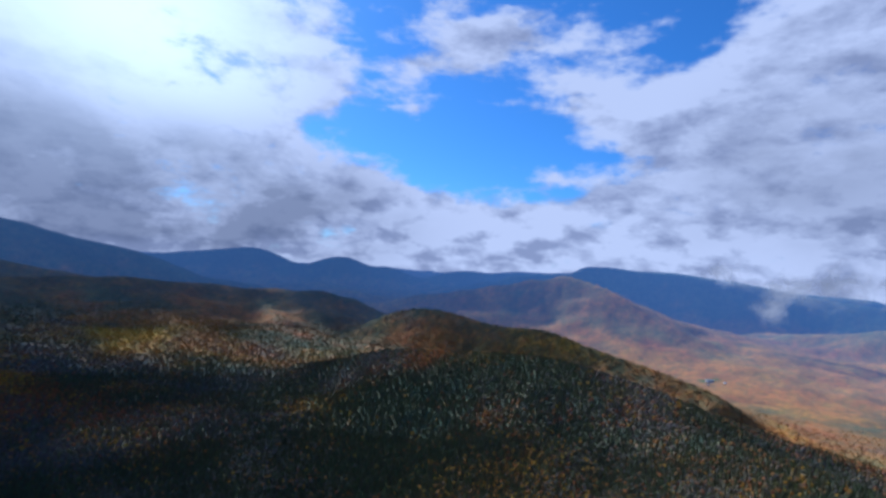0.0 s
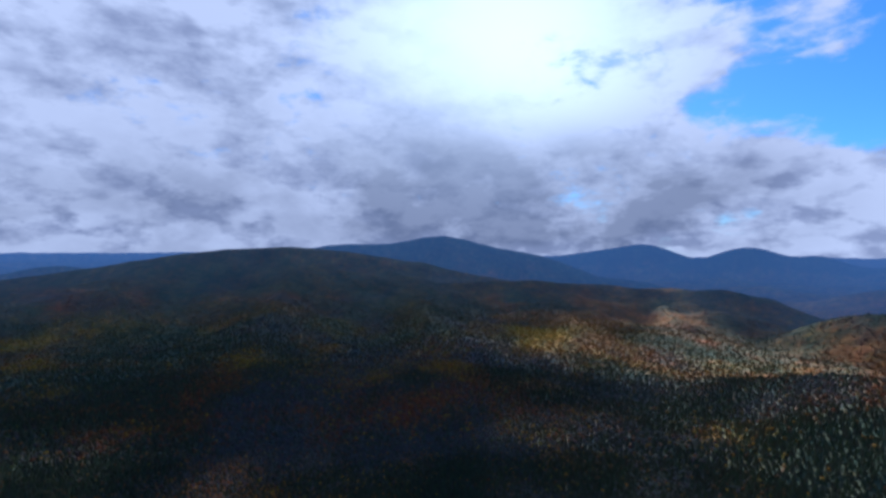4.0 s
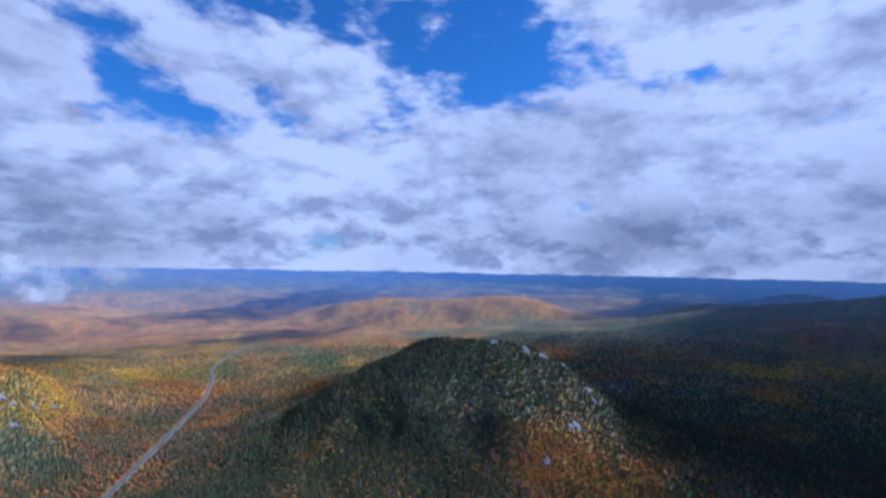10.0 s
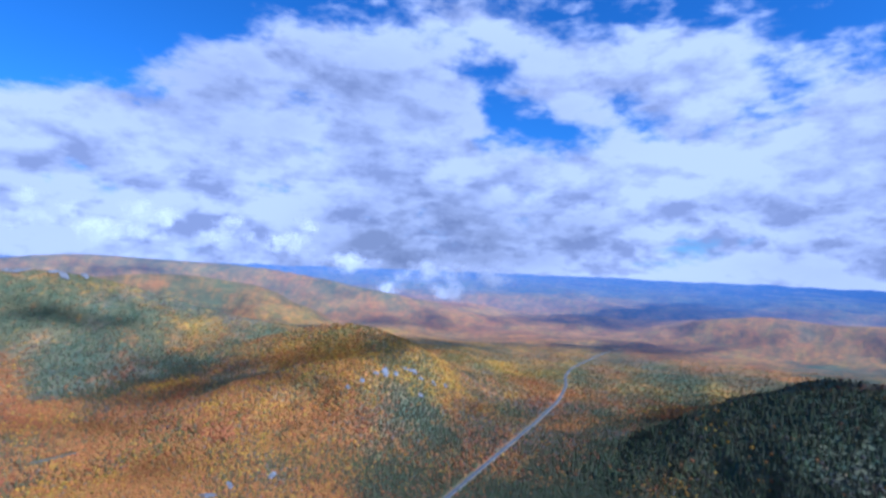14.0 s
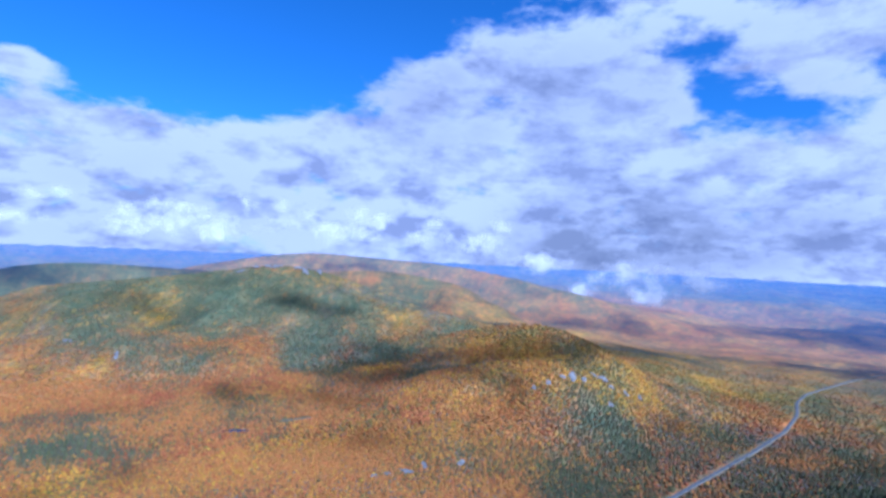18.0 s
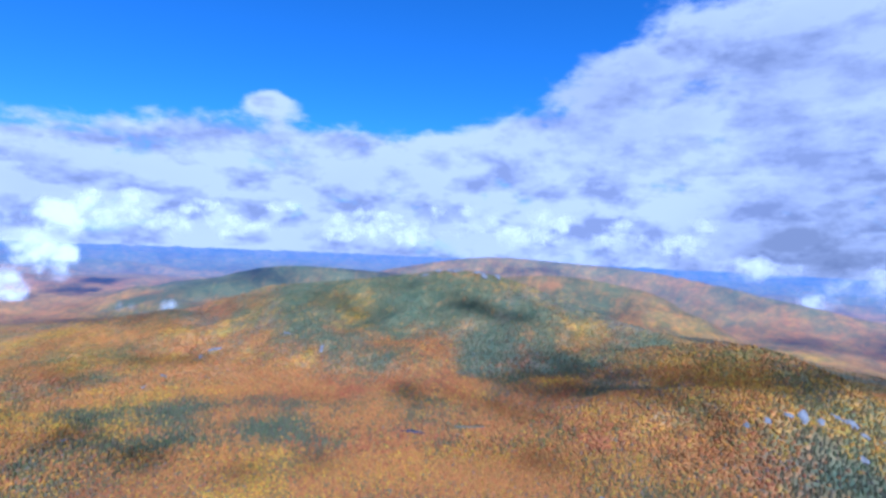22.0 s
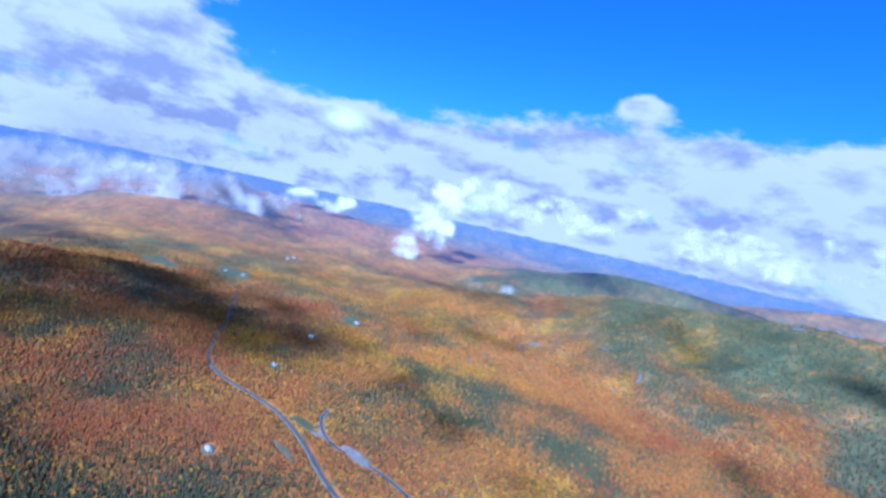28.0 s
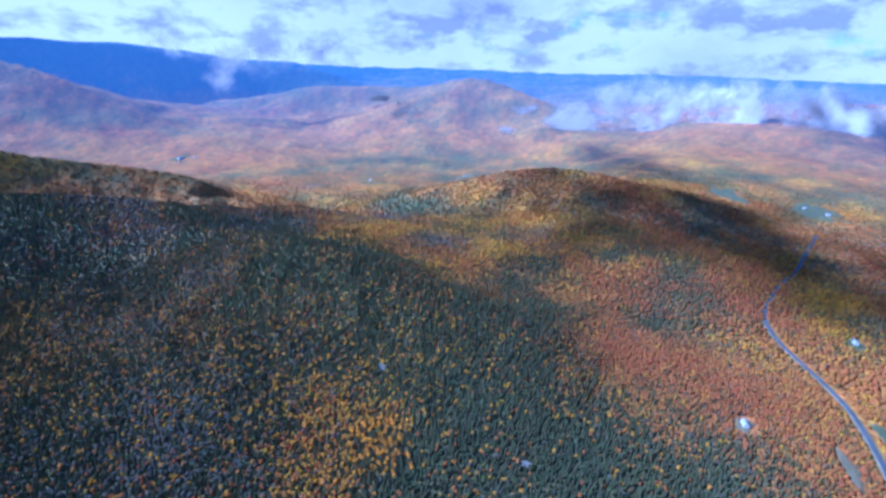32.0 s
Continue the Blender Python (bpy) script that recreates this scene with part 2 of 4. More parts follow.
def plain_material(name, a, b, scale, rough=0.9, bump=0.3, dist=0.3):
    """Two colours in a two-scale mottle."""
    m, n, out = material(name)
    pos = n.add("TexCoord").outputs["Object"]
    big, fine = n.noise(pos, scale, 6, 0.6), n.noise(pos, scale * 7, 5, 0.65)
    f = n.math("ADD", n.math("MULTIPLY", big, 0.65), n.math("MULTIPLY", fine, 0.35))
    bm_ = n.add("Bump", Strength=bump, Distance=dist)
    n.set(bm_.inputs["Height"], fine)
    s = n.add("BsdfPrincipled", Roughness=rough)
    n.set(s.inputs["Base Color"], n.mix(n.ramp(f, 0.35, 0.65), (*a, 1), (*b, 1)))
    n.set(s.inputs["Normal"], bm_.outputs[0])
    n.set(out.inputs[0], s.outputs[0])
    return m


def cloud_material(name):
    m, n, out = material(name)
    pos = n.add("TexCoord").outputs["Object"]
    dens = n.add("Attribute")
    dens.attribute_name = "body"
    fray = n.noise(pos, 0.009, 9, 0.62, 0.4)
    a = n.ramp(n.math("ADD", dens.outputs["Fac"], n.math("MULTIPLY", n.math("SUBTRACT", fray, 0.5), 1.5)), 0.05, 1.05)
    billows = n.add("Bump", Strength=0.7, Distance=80.0)
    n.set(billows.inputs["Height"], fray)
    lit = n.vec("NORMALIZE", n.vec("ADD", n.vec("MULTIPLY", billows.outputs[0], (0.4, 0.4, 0.4)), tuple(direction(SUN_AZ, SUN_EL))))
    d, tr = n.add("BsdfDiffuse", Color=(0.235, 0.228, 0.24, 1)), n.add("BsdfTranslucent", Color=(0.235, 0.228, 0.24, 1))
    n.set(d.inputs["Normal"], lit)
    n.set(tr.inputs["Normal"], n.vec("MULTIPLY", lit, (-1, -1, -1)))
    body = n.add("AddShader")
    n.set(body.inputs[0], d.outputs[0])
    n.set(body.inputs[1], tr.outputs[0])
    mx = n.add("MixShader")
    n.set(mx.inputs[0], a)
    n.set(mx.inputs[1], n.add("BsdfTransparent").outputs[0])
    n.set(mx.inputs[2], body.outputs[0])
    n.set(out.inputs[0], mx.outputs[0])
    return m


near_canopy = canopy_material("forest_floor", 0.3)
hazy_canopy = canopy_material("hazy_forest", 0.2, True)
crowns = leaf_material("leaves")
rock_mat = plain_material("granite", (0.09, 0.083, 0.078), (0.20, 0.185, 0.17), 0.08, 0.9, 0.8, 1.0)
asphalt = plain_material("asphalt", (0.05, 0.05, 0.052), (0.085, 0.085, 0.088), 0.05)
gravel = plain_material("gravel", (0.13, 0.12, 0.10), (0.25, 0.225, 0.195), 0.05)
dry_grass = plain_material("dry_grass", (0.10, 0.085, 0.04), (0.19, 0.145, 0.075), 0.03)
meadow = plain_material("meadow", (0.06, 0.068, 0.026), (0.115, 0.11, 0.045), 0.02)
white_paint = plain_material("white_paint", (0.52, 0.52, 0.50), (0.64, 0.64, 0.62), 0.3)
roofing = plain_material("roof_sheet", (0.26, 0.26, 0.27), (0.38, 0.38, 0.38), 0.3, 0.6)
window_dark = plain_material("window_glass", (0.03, 0.035, 0.04), (0.05, 0.055, 0.06), 0.4, 0.1)
bark = plain_material("birch_bark", (0.35, 0.33, 0.30), (0.6, 0.58, 0.54), 1.5)
water_mat, wn, wo = material("pond_water")
wb = wn.add("BsdfPrincipled", Roughness=0.08)
wb.inputs["Base Color"].default_value = (0.03, 0.04, 0.045, 1)
wbump = wn.add("Bump", Strength=0.15, Distance=0.2)
wn.set(wbump.inputs["Height"], wn.noise(wn.add("TexCoord").outputs["Object"], 0.4, 3))
wn.set(wb.inputs["Normal"], wbump.outputs[0])
wn.set(wo.inputs[0], wb.outputs[0])
cloud_mat = cloud_material("cloud_vapour")

# ---- the land ----
K = 1.5                                      # metres to one unit of the plan below
EYE = np.array((-70.0, 15.0, 275.0)) * K     # middle of the flight
BEND, REACH = 2600.0, 2100.0                 # beyond BEND distances are drawn in towards 4.7 km


def drawn_in(p):
    """Distances beyond BEND, as seen from the middle of the flight, shrink together towards the horizon."""
    d = p - EYE
    r = np.hypot(d[..., 0], d[..., 1])
    rr = np.where(r > BEND, BEND + REACH * (1 - np.exp(-(r - BEND) / REACH)), r)
    return EYE + d * np.where(r > BEND, rr / np.maximum(r, 1.0), 1.0)[..., None]


def lattice(x, y, seed):
    """Value noise in the range -1 to 1."""
    xi, yi = np.floor(x).astype(np.int64), np.floor(y).astype(np.int64)
    u, v = x - xi, y - yi
    u, v = u * u * (3 - 2 * u), v * v * (3 - 2 * v)

    def h(a, b):
        n = (a * 374761393 + b * 668265263 + seed * 144665) & 0x7FFFFFFF
        n = ((n ^ (n >> 13)) * 1274126177) & 0x7FFFFFFF
        return ((n ^ (n >> 16)) & 0xFFFF) / 32767.5 - 1
    return (h(xi, yi) * (1 - u) + h(xi + 1, yi) * u) * (1 - v) + (h(xi, yi + 1) * (1 - u) + h(xi + 1, yi + 1) * u) * v


def fbm(x, y, seed, octaves=4):
    return sum(lattice(x * 2 ** k + 7.3 * k, y * 2 ** k - 3.1 * k, seed + k) * 0.5 ** k for k in range(octaves))


# kinds of forest: shares of spruce, orange, red, yellow, bare and green trees
ORANGE_WOOD = np.array((.12, .44, .20, .14, .06, .04))
SPRUCE_WOOD = np.array((.95, .005, .007, .012, .022, .004))
BARE_WOOD = np.array((.56, .04, .05, .04, .28, .03))
RED_WOOD = np.array((.22, .26, .40, .05, .05, .02))
YELLOW_WOOD = np.array((.22, .38, .06, .26, .04, .04))
MIXED_WOOD = np.array((.42, .22, .10, .10, .06, .10))
LEAVES = np.array(((.114, .122, .064), (.425, .18, .046), (.33, .115, .042), (.56, .30, .03), (.150, .135, .108), (.14, .14, .045)))

HILLS = []


def hill(name, width, wood, strength, label, crest):
    pts = np.array(crest, float)
    step = np.concatenate([[0], np.cumsum(np.hypot(*np.diff(pts[:, :2], axis=0).T))])
    s = np.linspace(0, step[-1], max(10, int(step[-1] / width * 4)))
    c = np.stack([np.interp(s, step, pts[:, a]) for a in range(3)], 1)
    for _ in range(2):
        c[1:-1] = (c[:-2] + 2 * c[1:-1] + c[2:]) / 4
    HILLS.append((name, width, wood, 4 * strength, label, c))


hill("forested_ridge", 250, SPRUCE_WOOD * .8 + BARE_WOOD * .2, 8, "near ridge covered in dark green spruce and bare hardwoods",
     [(-453, 1379, 5), (-319, 1383, 55), (-194, 1373, 98), (-100, 1350, 126), (-6, 1321, 127), (126, 1283, 135), (248, 1232, 150), (333, 1178, 146), (431, 1111, 130), (522, 1034, 114), (575, 940, 90), (600, 850, 60)])
hill("forested_ridge", 185, SPRUCE_WOOD, 8, "steep end of the near ridge in dense dark spruce",
     [(470, 900, 90), (500, 760, 112), (515, 640, 125), (520, 560, 130), (530, 470, 128), (555, 385, 112), (590, 250, 78), (605, 140, 50), (597, 30, 5)])
hill("forested_knoll", 230, SPRUCE_WOOD * .75 + ORANGE_WOOD * .25, 7, "chain of rounded knolls with spruce caps and orange flanks",
     [(-347, 2327, 54), (-217, 2306, 127), (-85, 2278, 165), (72, 2241, 155), (225, 2194, 112), (319, 2145, 116), (385, 2096, 113), (446, 2046, 140), (528, 1988, 104), (663, 1908, 68), (800, 1815, 40), (949, 1699, -3)])
hill("mountain_ridge", 800, BARE_WOOD, 6, "broad dark ridge of spruce and leafless hardwoods",
     [(-3025, -235, 116), (-3037, -94, 174), (-3043, 145, 219), (-3028, 398, 237), (-2982, 694, 281), (-2925, 928, 342), (-2835, 1191, 383), (-2691, 1504, 388), (-2518, 1790, 370), (-2326, 2041, 319), (-2024, 2347, 234), (-1730, 2575, 168)])
hill("mountain_spur", 330, BARE_WOOD, 6, "wooded spur running down from the dark ridge",
     [(-2600, 1500, 345), (-2150, 1250, 215), (-1750, 950, 120), (-1450, 700, 55)])
hill("mountain_spur", 300, BARE_WOOD * .7 + SPRUCE_WOOD * .3, 6, "wooded spur running down from the dark ridge",
     [(-2150, 2150, 255), (-1750, 1750, 165), (-1350, 1400, 85), (-1050, 1150, 40)])
hill("mountain_shoulder", 430, BARE_WOOD, 6, "rounded mountain shoulder with dark woods and yellow patches",
     [(-1884, 1832, 165), (-1701, 2063, 195), (-1414, 2324, 208), (-1056, 2557, 180), (-802, 2694, 170), (-627, 2785, 190), (-475, 2859, 140), (-287, 2927, 50)])
hill("mountain", 850, SPRUCE_WOOD, 8, "high blue mountain with a flat-topped peak",
     [(-5348, 3369, 373), (-5157, 3659, 472), (-4926, 3968, 405), (-4655, 4285, 425), (-4504, 4446, 492), (-4425, 4525, 572), (-4232, 4707, 583), (-4069, 4850, 475), (-3768, 5090, 344), (-3384, 5355, 322), (-3085, 5534, 188), (-2704, 5731, 17)])
hill("mountain_range", 620, SPRUCE_WOOD, 8, "row of pointed blue mountains on the skyline",
     [(-5540, 8960, 118), (-4733, 9413, 259), (-3638, 9891, 455), (-3175, 10050, 295), (-2798, 10162, 90), (-2121, 10325, 365), (-1768, 10391, 360), (-1329, 10457, 140), (-947, 10498, 262), (-599, 10524, 80), (-202, 10539, -40), (182, 10540, 175), (822, 10509, 264), (1233, 10469, 205), (1529, 10429, 300), (2452, 10251, 319), (3270, 10019, 298), (4368, 9590, 306)])
hill("mountain", 900, SPRUCE_WOOD, 8, "long blue mountain behind the valley",
     [(1400, 8400, 250), (2098, 8244, 364), (2954, 7978, 392), (3722, 7651, 374), (4392, 7288, 340), (4664, 7117, 293), (5222, 6719, 276), (5710, 6310, 265)])
hill("mountain", 700, RED_WOOD, 3, "blue-shaded mountain with rust-coloured lower slopes",
     [(151, 5603, 57), (578, 5408, 160), (1193, 5137, 328), (1533, 4872, 240), (1825, 4592, 119), (2024, 4325, 50), (2259, 4017, -76)])
hill("mountain", 520, SPRUCE_WOOD, 4, "small dark blue peak under rain cloud",
     [(-5306, 271, 100), (-5290, 536, 159), (-5256, 839, 242), (-5208, 1121, 167), (-5159, 1342, 120)])
hill("low_hill", 330, ORANGE_WOOD, 2, "low rust-orange hill beyond the valley",
     [(-2984, -2060, 150), (-3071, -1940, 190), (-3216, -1711, 150), (-3330, -1501, 168), (-3463, -1201, 205), (-3569, -886, 171), (-3606, -747, 83)])
hill("low_hill", 420, ORANGE_WOOD * .6 + BARE_WOOD * .4, 3, "rust and grey-brown foothill of the dark ridge",
     [(-3588, -273, 70), (-3480, -37, 190), (-3357, 209, 217), (-3217, 424, 203)])
hill("spruce_hill", 250, SPRUCE_WOOD, 9, "steep dome-shaped hill of dark spruce with pale ledges",
     [(-925, -735, 62), (-992, -665, 118), (-1055, -590, 160), (-1100, -505, 205), (-1146, -420, 224), (-1185, -345, 238), (-1210, -280, 228), (-1235, -212, 205), (-1255, -150, 170), (-1262, -95, 128), (-1265, -50, 60)])
hill("low_spruce_hill", 190, SPRUCE_WOOD, 9, "low spruce hill behind the dome-shaped hill",
     [(-1396, -752, 118), (-1422, -713, 155), (-1446, -674, 176), (-1496, -582, 179), (-1548, -466, 155)])
hill("cliff_hill", 330, MIXED_WOOD, 3, "wooded hill with bare granite cliffs",
     [(-152, -1655, 126), (-305, -1575, 172), (-434, -1483, 222), (-506, -1392, 218), (-634, -1278, 172), (-701, -1172, 125), (-755, -1080, 70)])
hill("cliff_hill", 240, MIXED_WOOD, 3, "wooded hill shoulder with bare granite cliffs",
     [(-180, -1190, 110), (-333, -1195, 143), (-445, -1175, 156), (-567, -1142, 146), (-640, -1108, 118)])
hill("summit_hill", 450, SPRUCE_WOOD * .5 + BARE_WOOD * .3 + MIXED_WOOD * .2, 1.6, "broad green hill with a bare rocky summit",
     [(1356, -1692, 225), (1256, -1734, 242), (1096, -1813, 255), (924, -1883, 280), (783, -1922, 302), (592, -1970, 345), (465, -1981, 352), (289, -1997, 305), (137, -1994, 255), (-11, -1980, 190), (-198, -1957, 160), (-373, -1917, 132)])
hill("far_hill", 350, MIXED_WOOD, 3, "hazy green and orange hill behind the summit",
     [(574, -2709, 279), (350, -2759, 312), (96, -2793, 304), (-156, -2805, 264)])
hill("dark_hill", 420, SPRUCE_WOOD, 5, "long dark hill in cloud shadow",
     [(2200, -2197, 195), (2089, -2308, 262), (1919, -2460, 292), (1724, -2611, 285), (1532, -2738, 273), (1320, -2857, 255)])
hill("far_hill", 600, MIXED_WOOD, 2, "distant hills in pale orange and blue",
     [(1780, -3745, 248), (1352, -3938, 346), (981, -4061, 391), (592, -4152, 362), (199, -4207, 344), (-188, -4225, 330), (-634, -3748, 271), (-1213, -3558, 163)])
hill("wooded_ridge", 300, RED_WOOD, 5, "low ridge of red and orange maples with spruce",
     [(1393, 928, -30), (1466, 758, 35), (1526, 570, 88), (1545, 438, 110), (1565, 255, 90), (1563, 82, 66), (1539, -185, 40), (1482, -395, 20)])
hill("mountain", 650, MIXED_WOOD, 3, "pointed mountain with its ridge running down to the valley",
     [(3817, 3981, 85), (4194, 3292, 120), (4218, 2946, 110), (4247, 2561, 190), (4217, 2237, 295), (4169, 1916, 200), (4099, 1606, 114), (4079, 1086, -30)])
hill("mountain", 1000, SPRUCE_WOOD, 8, "high blue mountains at the head of the valley",
     [(2368, 7547, 497), (2824, 7299, 464), (3163, 7067, 506), (3491, 6818, 431), (3896, 6498, 449), (4287, 6147, 300), (5135, 5349, 200)])
hill("mountain", 550, SPRUCE_WOOD * .6 + RED_WOOD * .4, 4, "dark blue spur above the valley",
     [(1300, 5000, 330), (1428, 4698, 309), (1528, 4420, 270), (1637, 4130, 170), (1734, 3836, 30)])
hill("mountain_slope", 900, RED_WOOD, 2, "hazy orange and blue mountain slopes",
     [(5110, 136, 120), (4936, -192, 170), (4818, -486, 210), (4641, -1007, 220), (4430, -1435, 180), (4102, -2015, 100), (3649, -2612, 67)])

# further stands of one kind: x, y, half-widths, wood, strength
STANDS = [
    (400, 1180, 280, 230, ORANGE_WOOD, 40), (-700, 450, 650, 600, BARE_WOOD, 9), (-250, 800, 330, 300, BARE_WOOD, 5), (-1000, 700, 700, 800, BARE_WOOD, 6), (100, 450, 330, 420, SPRUCE_WOOD, 9), (260, 120, 140, 190, SPRUCE_WOOD * .82 + MIXED_WOOD * .18, 12),
    (130, 430, 140, 210, BARE_WOOD * .6 + SPRUCE_WOOD * .25 + MIXED_WOOD * .15, 60), (330, 720, 170, 220, SPRUCE_WOOD * .8 + BARE_WOOD * .2, 30), (230, 900, 170, 200, SPRUCE_WOOD * .8 + BARE_WOOD * .2, 20),
    (300, 110, 110, 140, SPRUCE_WOOD * .85 + YELLOW_WOOD * .15, 20), (400, 330, 95, 160, SPRUCE_WOOD, 20), (300, 600, 150, 250, SPRUCE_WOOD * .7 + BARE_WOOD * .3, 12),
    (214, 165, 42, 50, YELLOW_WOOD * .65 + SPRUCE_WOOD * .35, 60), (460, -70, 90, 110, RED_WOOD * .4 + ORANGE_WOOD * .6, 20),
    (-450, 1300, 330, 240, YELLOW_WOOD * .5 + ORANGE_WOOD * .3 + MIXED_WOOD * .2, 30), (-950, 1750, 330, 240, MIXED_WOOD, 6), (150, 1450, 300, 160, RED_WOOD * .3 + ORANGE_WOOD * .7, 12),
    (-640, -60, 120, 100, YELLOW_WOOD * .5 + BARE_WOOD * .5, 12), (-600, -300, 160, 160, SPRUCE_WOOD * .85 + YELLOW_WOOD * .15, 9),
    (-550, -900, 260, 330, MIXED_WOOD, 5), (-380, -760, 170, 150, SPRUCE_WOOD * .8 + YELLOW_WOOD * .2, 6), (-220, -670, 110, 90, YELLOW_WOOD, 9),
    (10, -1110, 190, 120, SPRUCE_WOOD, 10), (180, -690, 120, 70, MIXED_WOOD, 6), (60, -600, 70, 40, YELLOW_WOOD, 6),
    (-900, -1050, 300, 300, MIXED_WOOD, 4), (-520, -640, 70, 120, ORANGE_WOOD * .6 + MIXED_WOOD * .4, 25), (800, -380, 260, 160, MIXED_WOOD, 5), (1150, -150, 400, 300, MIXED_WOOD, 4), (1350, 800, 500, 400, MIXED_WOOD, 3),
    (680, 480, 190, 330, ORANGE_WOOD * .7 + RED_WOOD * .3, 20), (560, 950, 200, 260, ORANGE_WOOD * .7 + RED_WOOD * .3, 12), (640, -480, 130, 110, MIXED_WOOD, 3), (500, 1300, 420, 270, ORANGE_WOOD * .6 + RED_WOOD * .4, 25),
]


ROAD_WEST = [(-60, -320), (-190, -370), (-314, -454), (-424, -546), (-589, -683), (-715, -795), (-810, -900), (-867, -985), (-940, -1061), (-1189, -1236), (-1500, -1420)]
ROAD_EAST = [(-60, -320), (80, -290), (220, -235), (353, -207), (427, -203), (503, -187), (550, -160), (592, -133), (640, -114), (690, -112), (740, -122), (790, -128), (850, -150), (950, -165), (1100, -190)]


def smooth_line(points, step):
    p = np.array(points, float) * K
    s = np.concatenate([[0], np.cumsum(np.hypot(*np.diff(p, axis=0).T))])
    t = np.arange(0, s[-1], step)
    q = np.stack([np.interp(t, s, p[:, 0]), np.interp(t, s, p[:, 1])], 1)
    for _ in range(int(1600 / step ** 2)):
        q[1:-1] = (q[:-2] + 2 * q[1:-1] + q[2:]) / 4
    return q


WEST, EAST = smooth_line(ROAD_WEST, 10), smooth_line(ROAD_EAST, 10)
VALLEY = np.concatenate([WEST[::6], EAST[::6]])      # the roads keep to the low ground


def land(x, y, wood=False):
    """Height of the land and which hill each place belongs to (-1: the valley floor); or the shares of trees there."""
    bearing_, dist = np.degrees(np.arctan2(x - EYE[0], y - EYE[1])), np.hypot(x - EYE[0], y - EYE[1])
    base = (12 + 38 * np.clip((dist - 1900) / 3000, 0, 1)) * fbm(x / 650, y / 650, 3, 5) + 8 * lattice(x / 2100, y / 2100, 11)
    trough = np.clip((bearing_ + 50) / 20, 0, 1) * np.clip((88 - bearing_) / 20, 0, 1) * np.clip((dist / K - np.interp(bearing_, [0, 18, 75, 90], [1250, 760, 760, 1250])) / 650, 0, 1)
    base = base - 110 * K * trough * trough * (3 - 2 * trough)
    way2 = np.full(x.shape, 1e9)
    for vx, vy in VALLEY:
        way2 = np.minimum(way2, (x - vx) ** 2 + (y - vy) ** 2)
    vale = np.clip((np.sqrt(way2) - 40) / 330, 0, 1)
    vale = vale * vale * (3 - 2 * vale)
    base = base * (0.15 + 0.85 * vale)
    top, which = np.zeros_like(x), np.full(x.shape, -1)
    total = np.zeros_like(x)
    share, weight = np.broadcast_to(ORANGE_WOOD, x.shape + (6,)).copy(), np.ones_like(x)
    for k, (name, width, kind, strength, label, c) in enumerate(HILLS):
        lo, hi = c[:, :2].min(0) - 3.2 * width, c[:, :2].max(0) + 3.2 * width
        near = (x > lo[0]) & (x < hi[0]) & (y > lo[1]) & (y < hi[1])
        if not near.any():
            continue
        px, py = x[near], y[near]
        best, wsum, zsum = np.full(px.shape, 1e12), np.zeros_like(px), np.zeros_like(px)
        for (ax, ay, az_), (bx, by, bz) in zip(c[:-1], c[1:]):
            dx, dy = bx - ax, by - ay
            u = np.clip(((px - ax) * dx + (py - ay) * dy) / (dx * dx + dy * dy), 0, 1)
            d2 = (px - ax - u * dx) ** 2 + (py - ay - u * dy) ** 2
            best = np.minimum(best, d2)
            g = 1 / (d2 / width ** 2 + 0.004) ** 3
            wsum, zsum = wsum + g, zsum + g * (az_ + u * (bz - az_))
        wob = np.clip(1 + 0.3 * fbm(px / width * .8, py / width * .8, 40 + k, 3), 0.7, 1.5)
        q = np.sqrt(best) / width
        fade = np.clip((3.1 - q) / 1.6, 0, 1)
        q = q * wob
        h = (zsum / wsum - base[near]) * (0.5 * np.exp(-q * 1.25) + 0.5 * np.exp(-q * q)) * fade
        gully = 1 + 0.24 * (0.45 - np.abs(fbm(px / width * 1.6, py / width * 1.6, 90 + k, 4))) * np.clip(q * 2 - 0.3, 0, 1)
        h = h * gully
        t = top[near]
        which[near] = np.where((h > t) & (h > 8), k, which[near])
        top[near] = np.maximum(t, h)
        total[near] += np.maximum(h / 100, 0) ** 8
        if wood:
            g = strength * np.clip(1.5 - 1.1 * (q + 0.45 * fbm(px / 190, py / 190, 300 + k, 4)), 0, 1) ** 2
            share[near] += g[:, None] * kind
            weight[near] += g
    if wood:
        wx, wy = x + 60 * fbm(x / 130, y / 130, 21, 3), y + 60 * fbm(x / 130, y / 130, 31, 3)
        for sx, sy, rx, ry, kind, strength in STANDS:
            sx, sy, rx, ry = sx * K, sy * K, rx * K, ry * K
            g = 4 * strength * np.exp(-((wx - sx) / rx) ** 4 - ((wy - sy) / ry) ** 4)
            share += g[..., None] * kind
            weight += g
        share /= weight[..., None]
        even = (1 - 0.55 * np.clip((dist - 1700) / 1500, 0, 1)) * np.interp(dist, [600, 1100], [0.4, 1.0])
        for a in range(6):
            share[..., a] *= np.exp(even * 1.9 * fbm(x / 140, y / 140, 200 + 9 * a, 4) + even * (2.1 if a in (0, 2) else 1.5) * fbm(x / 520, y / 520, 400 + 9 * a, 3))
        return share / share.sum(-1, keepdims=True)
    rise = 100 * total ** 0.125 * vale
    return base + rise, which


def ground_z(x, y):
    z, _ = land(np.atleast_1d(np.asarray(x, float)), np.atleast_1d(np.asarray(y, float)))
    return z


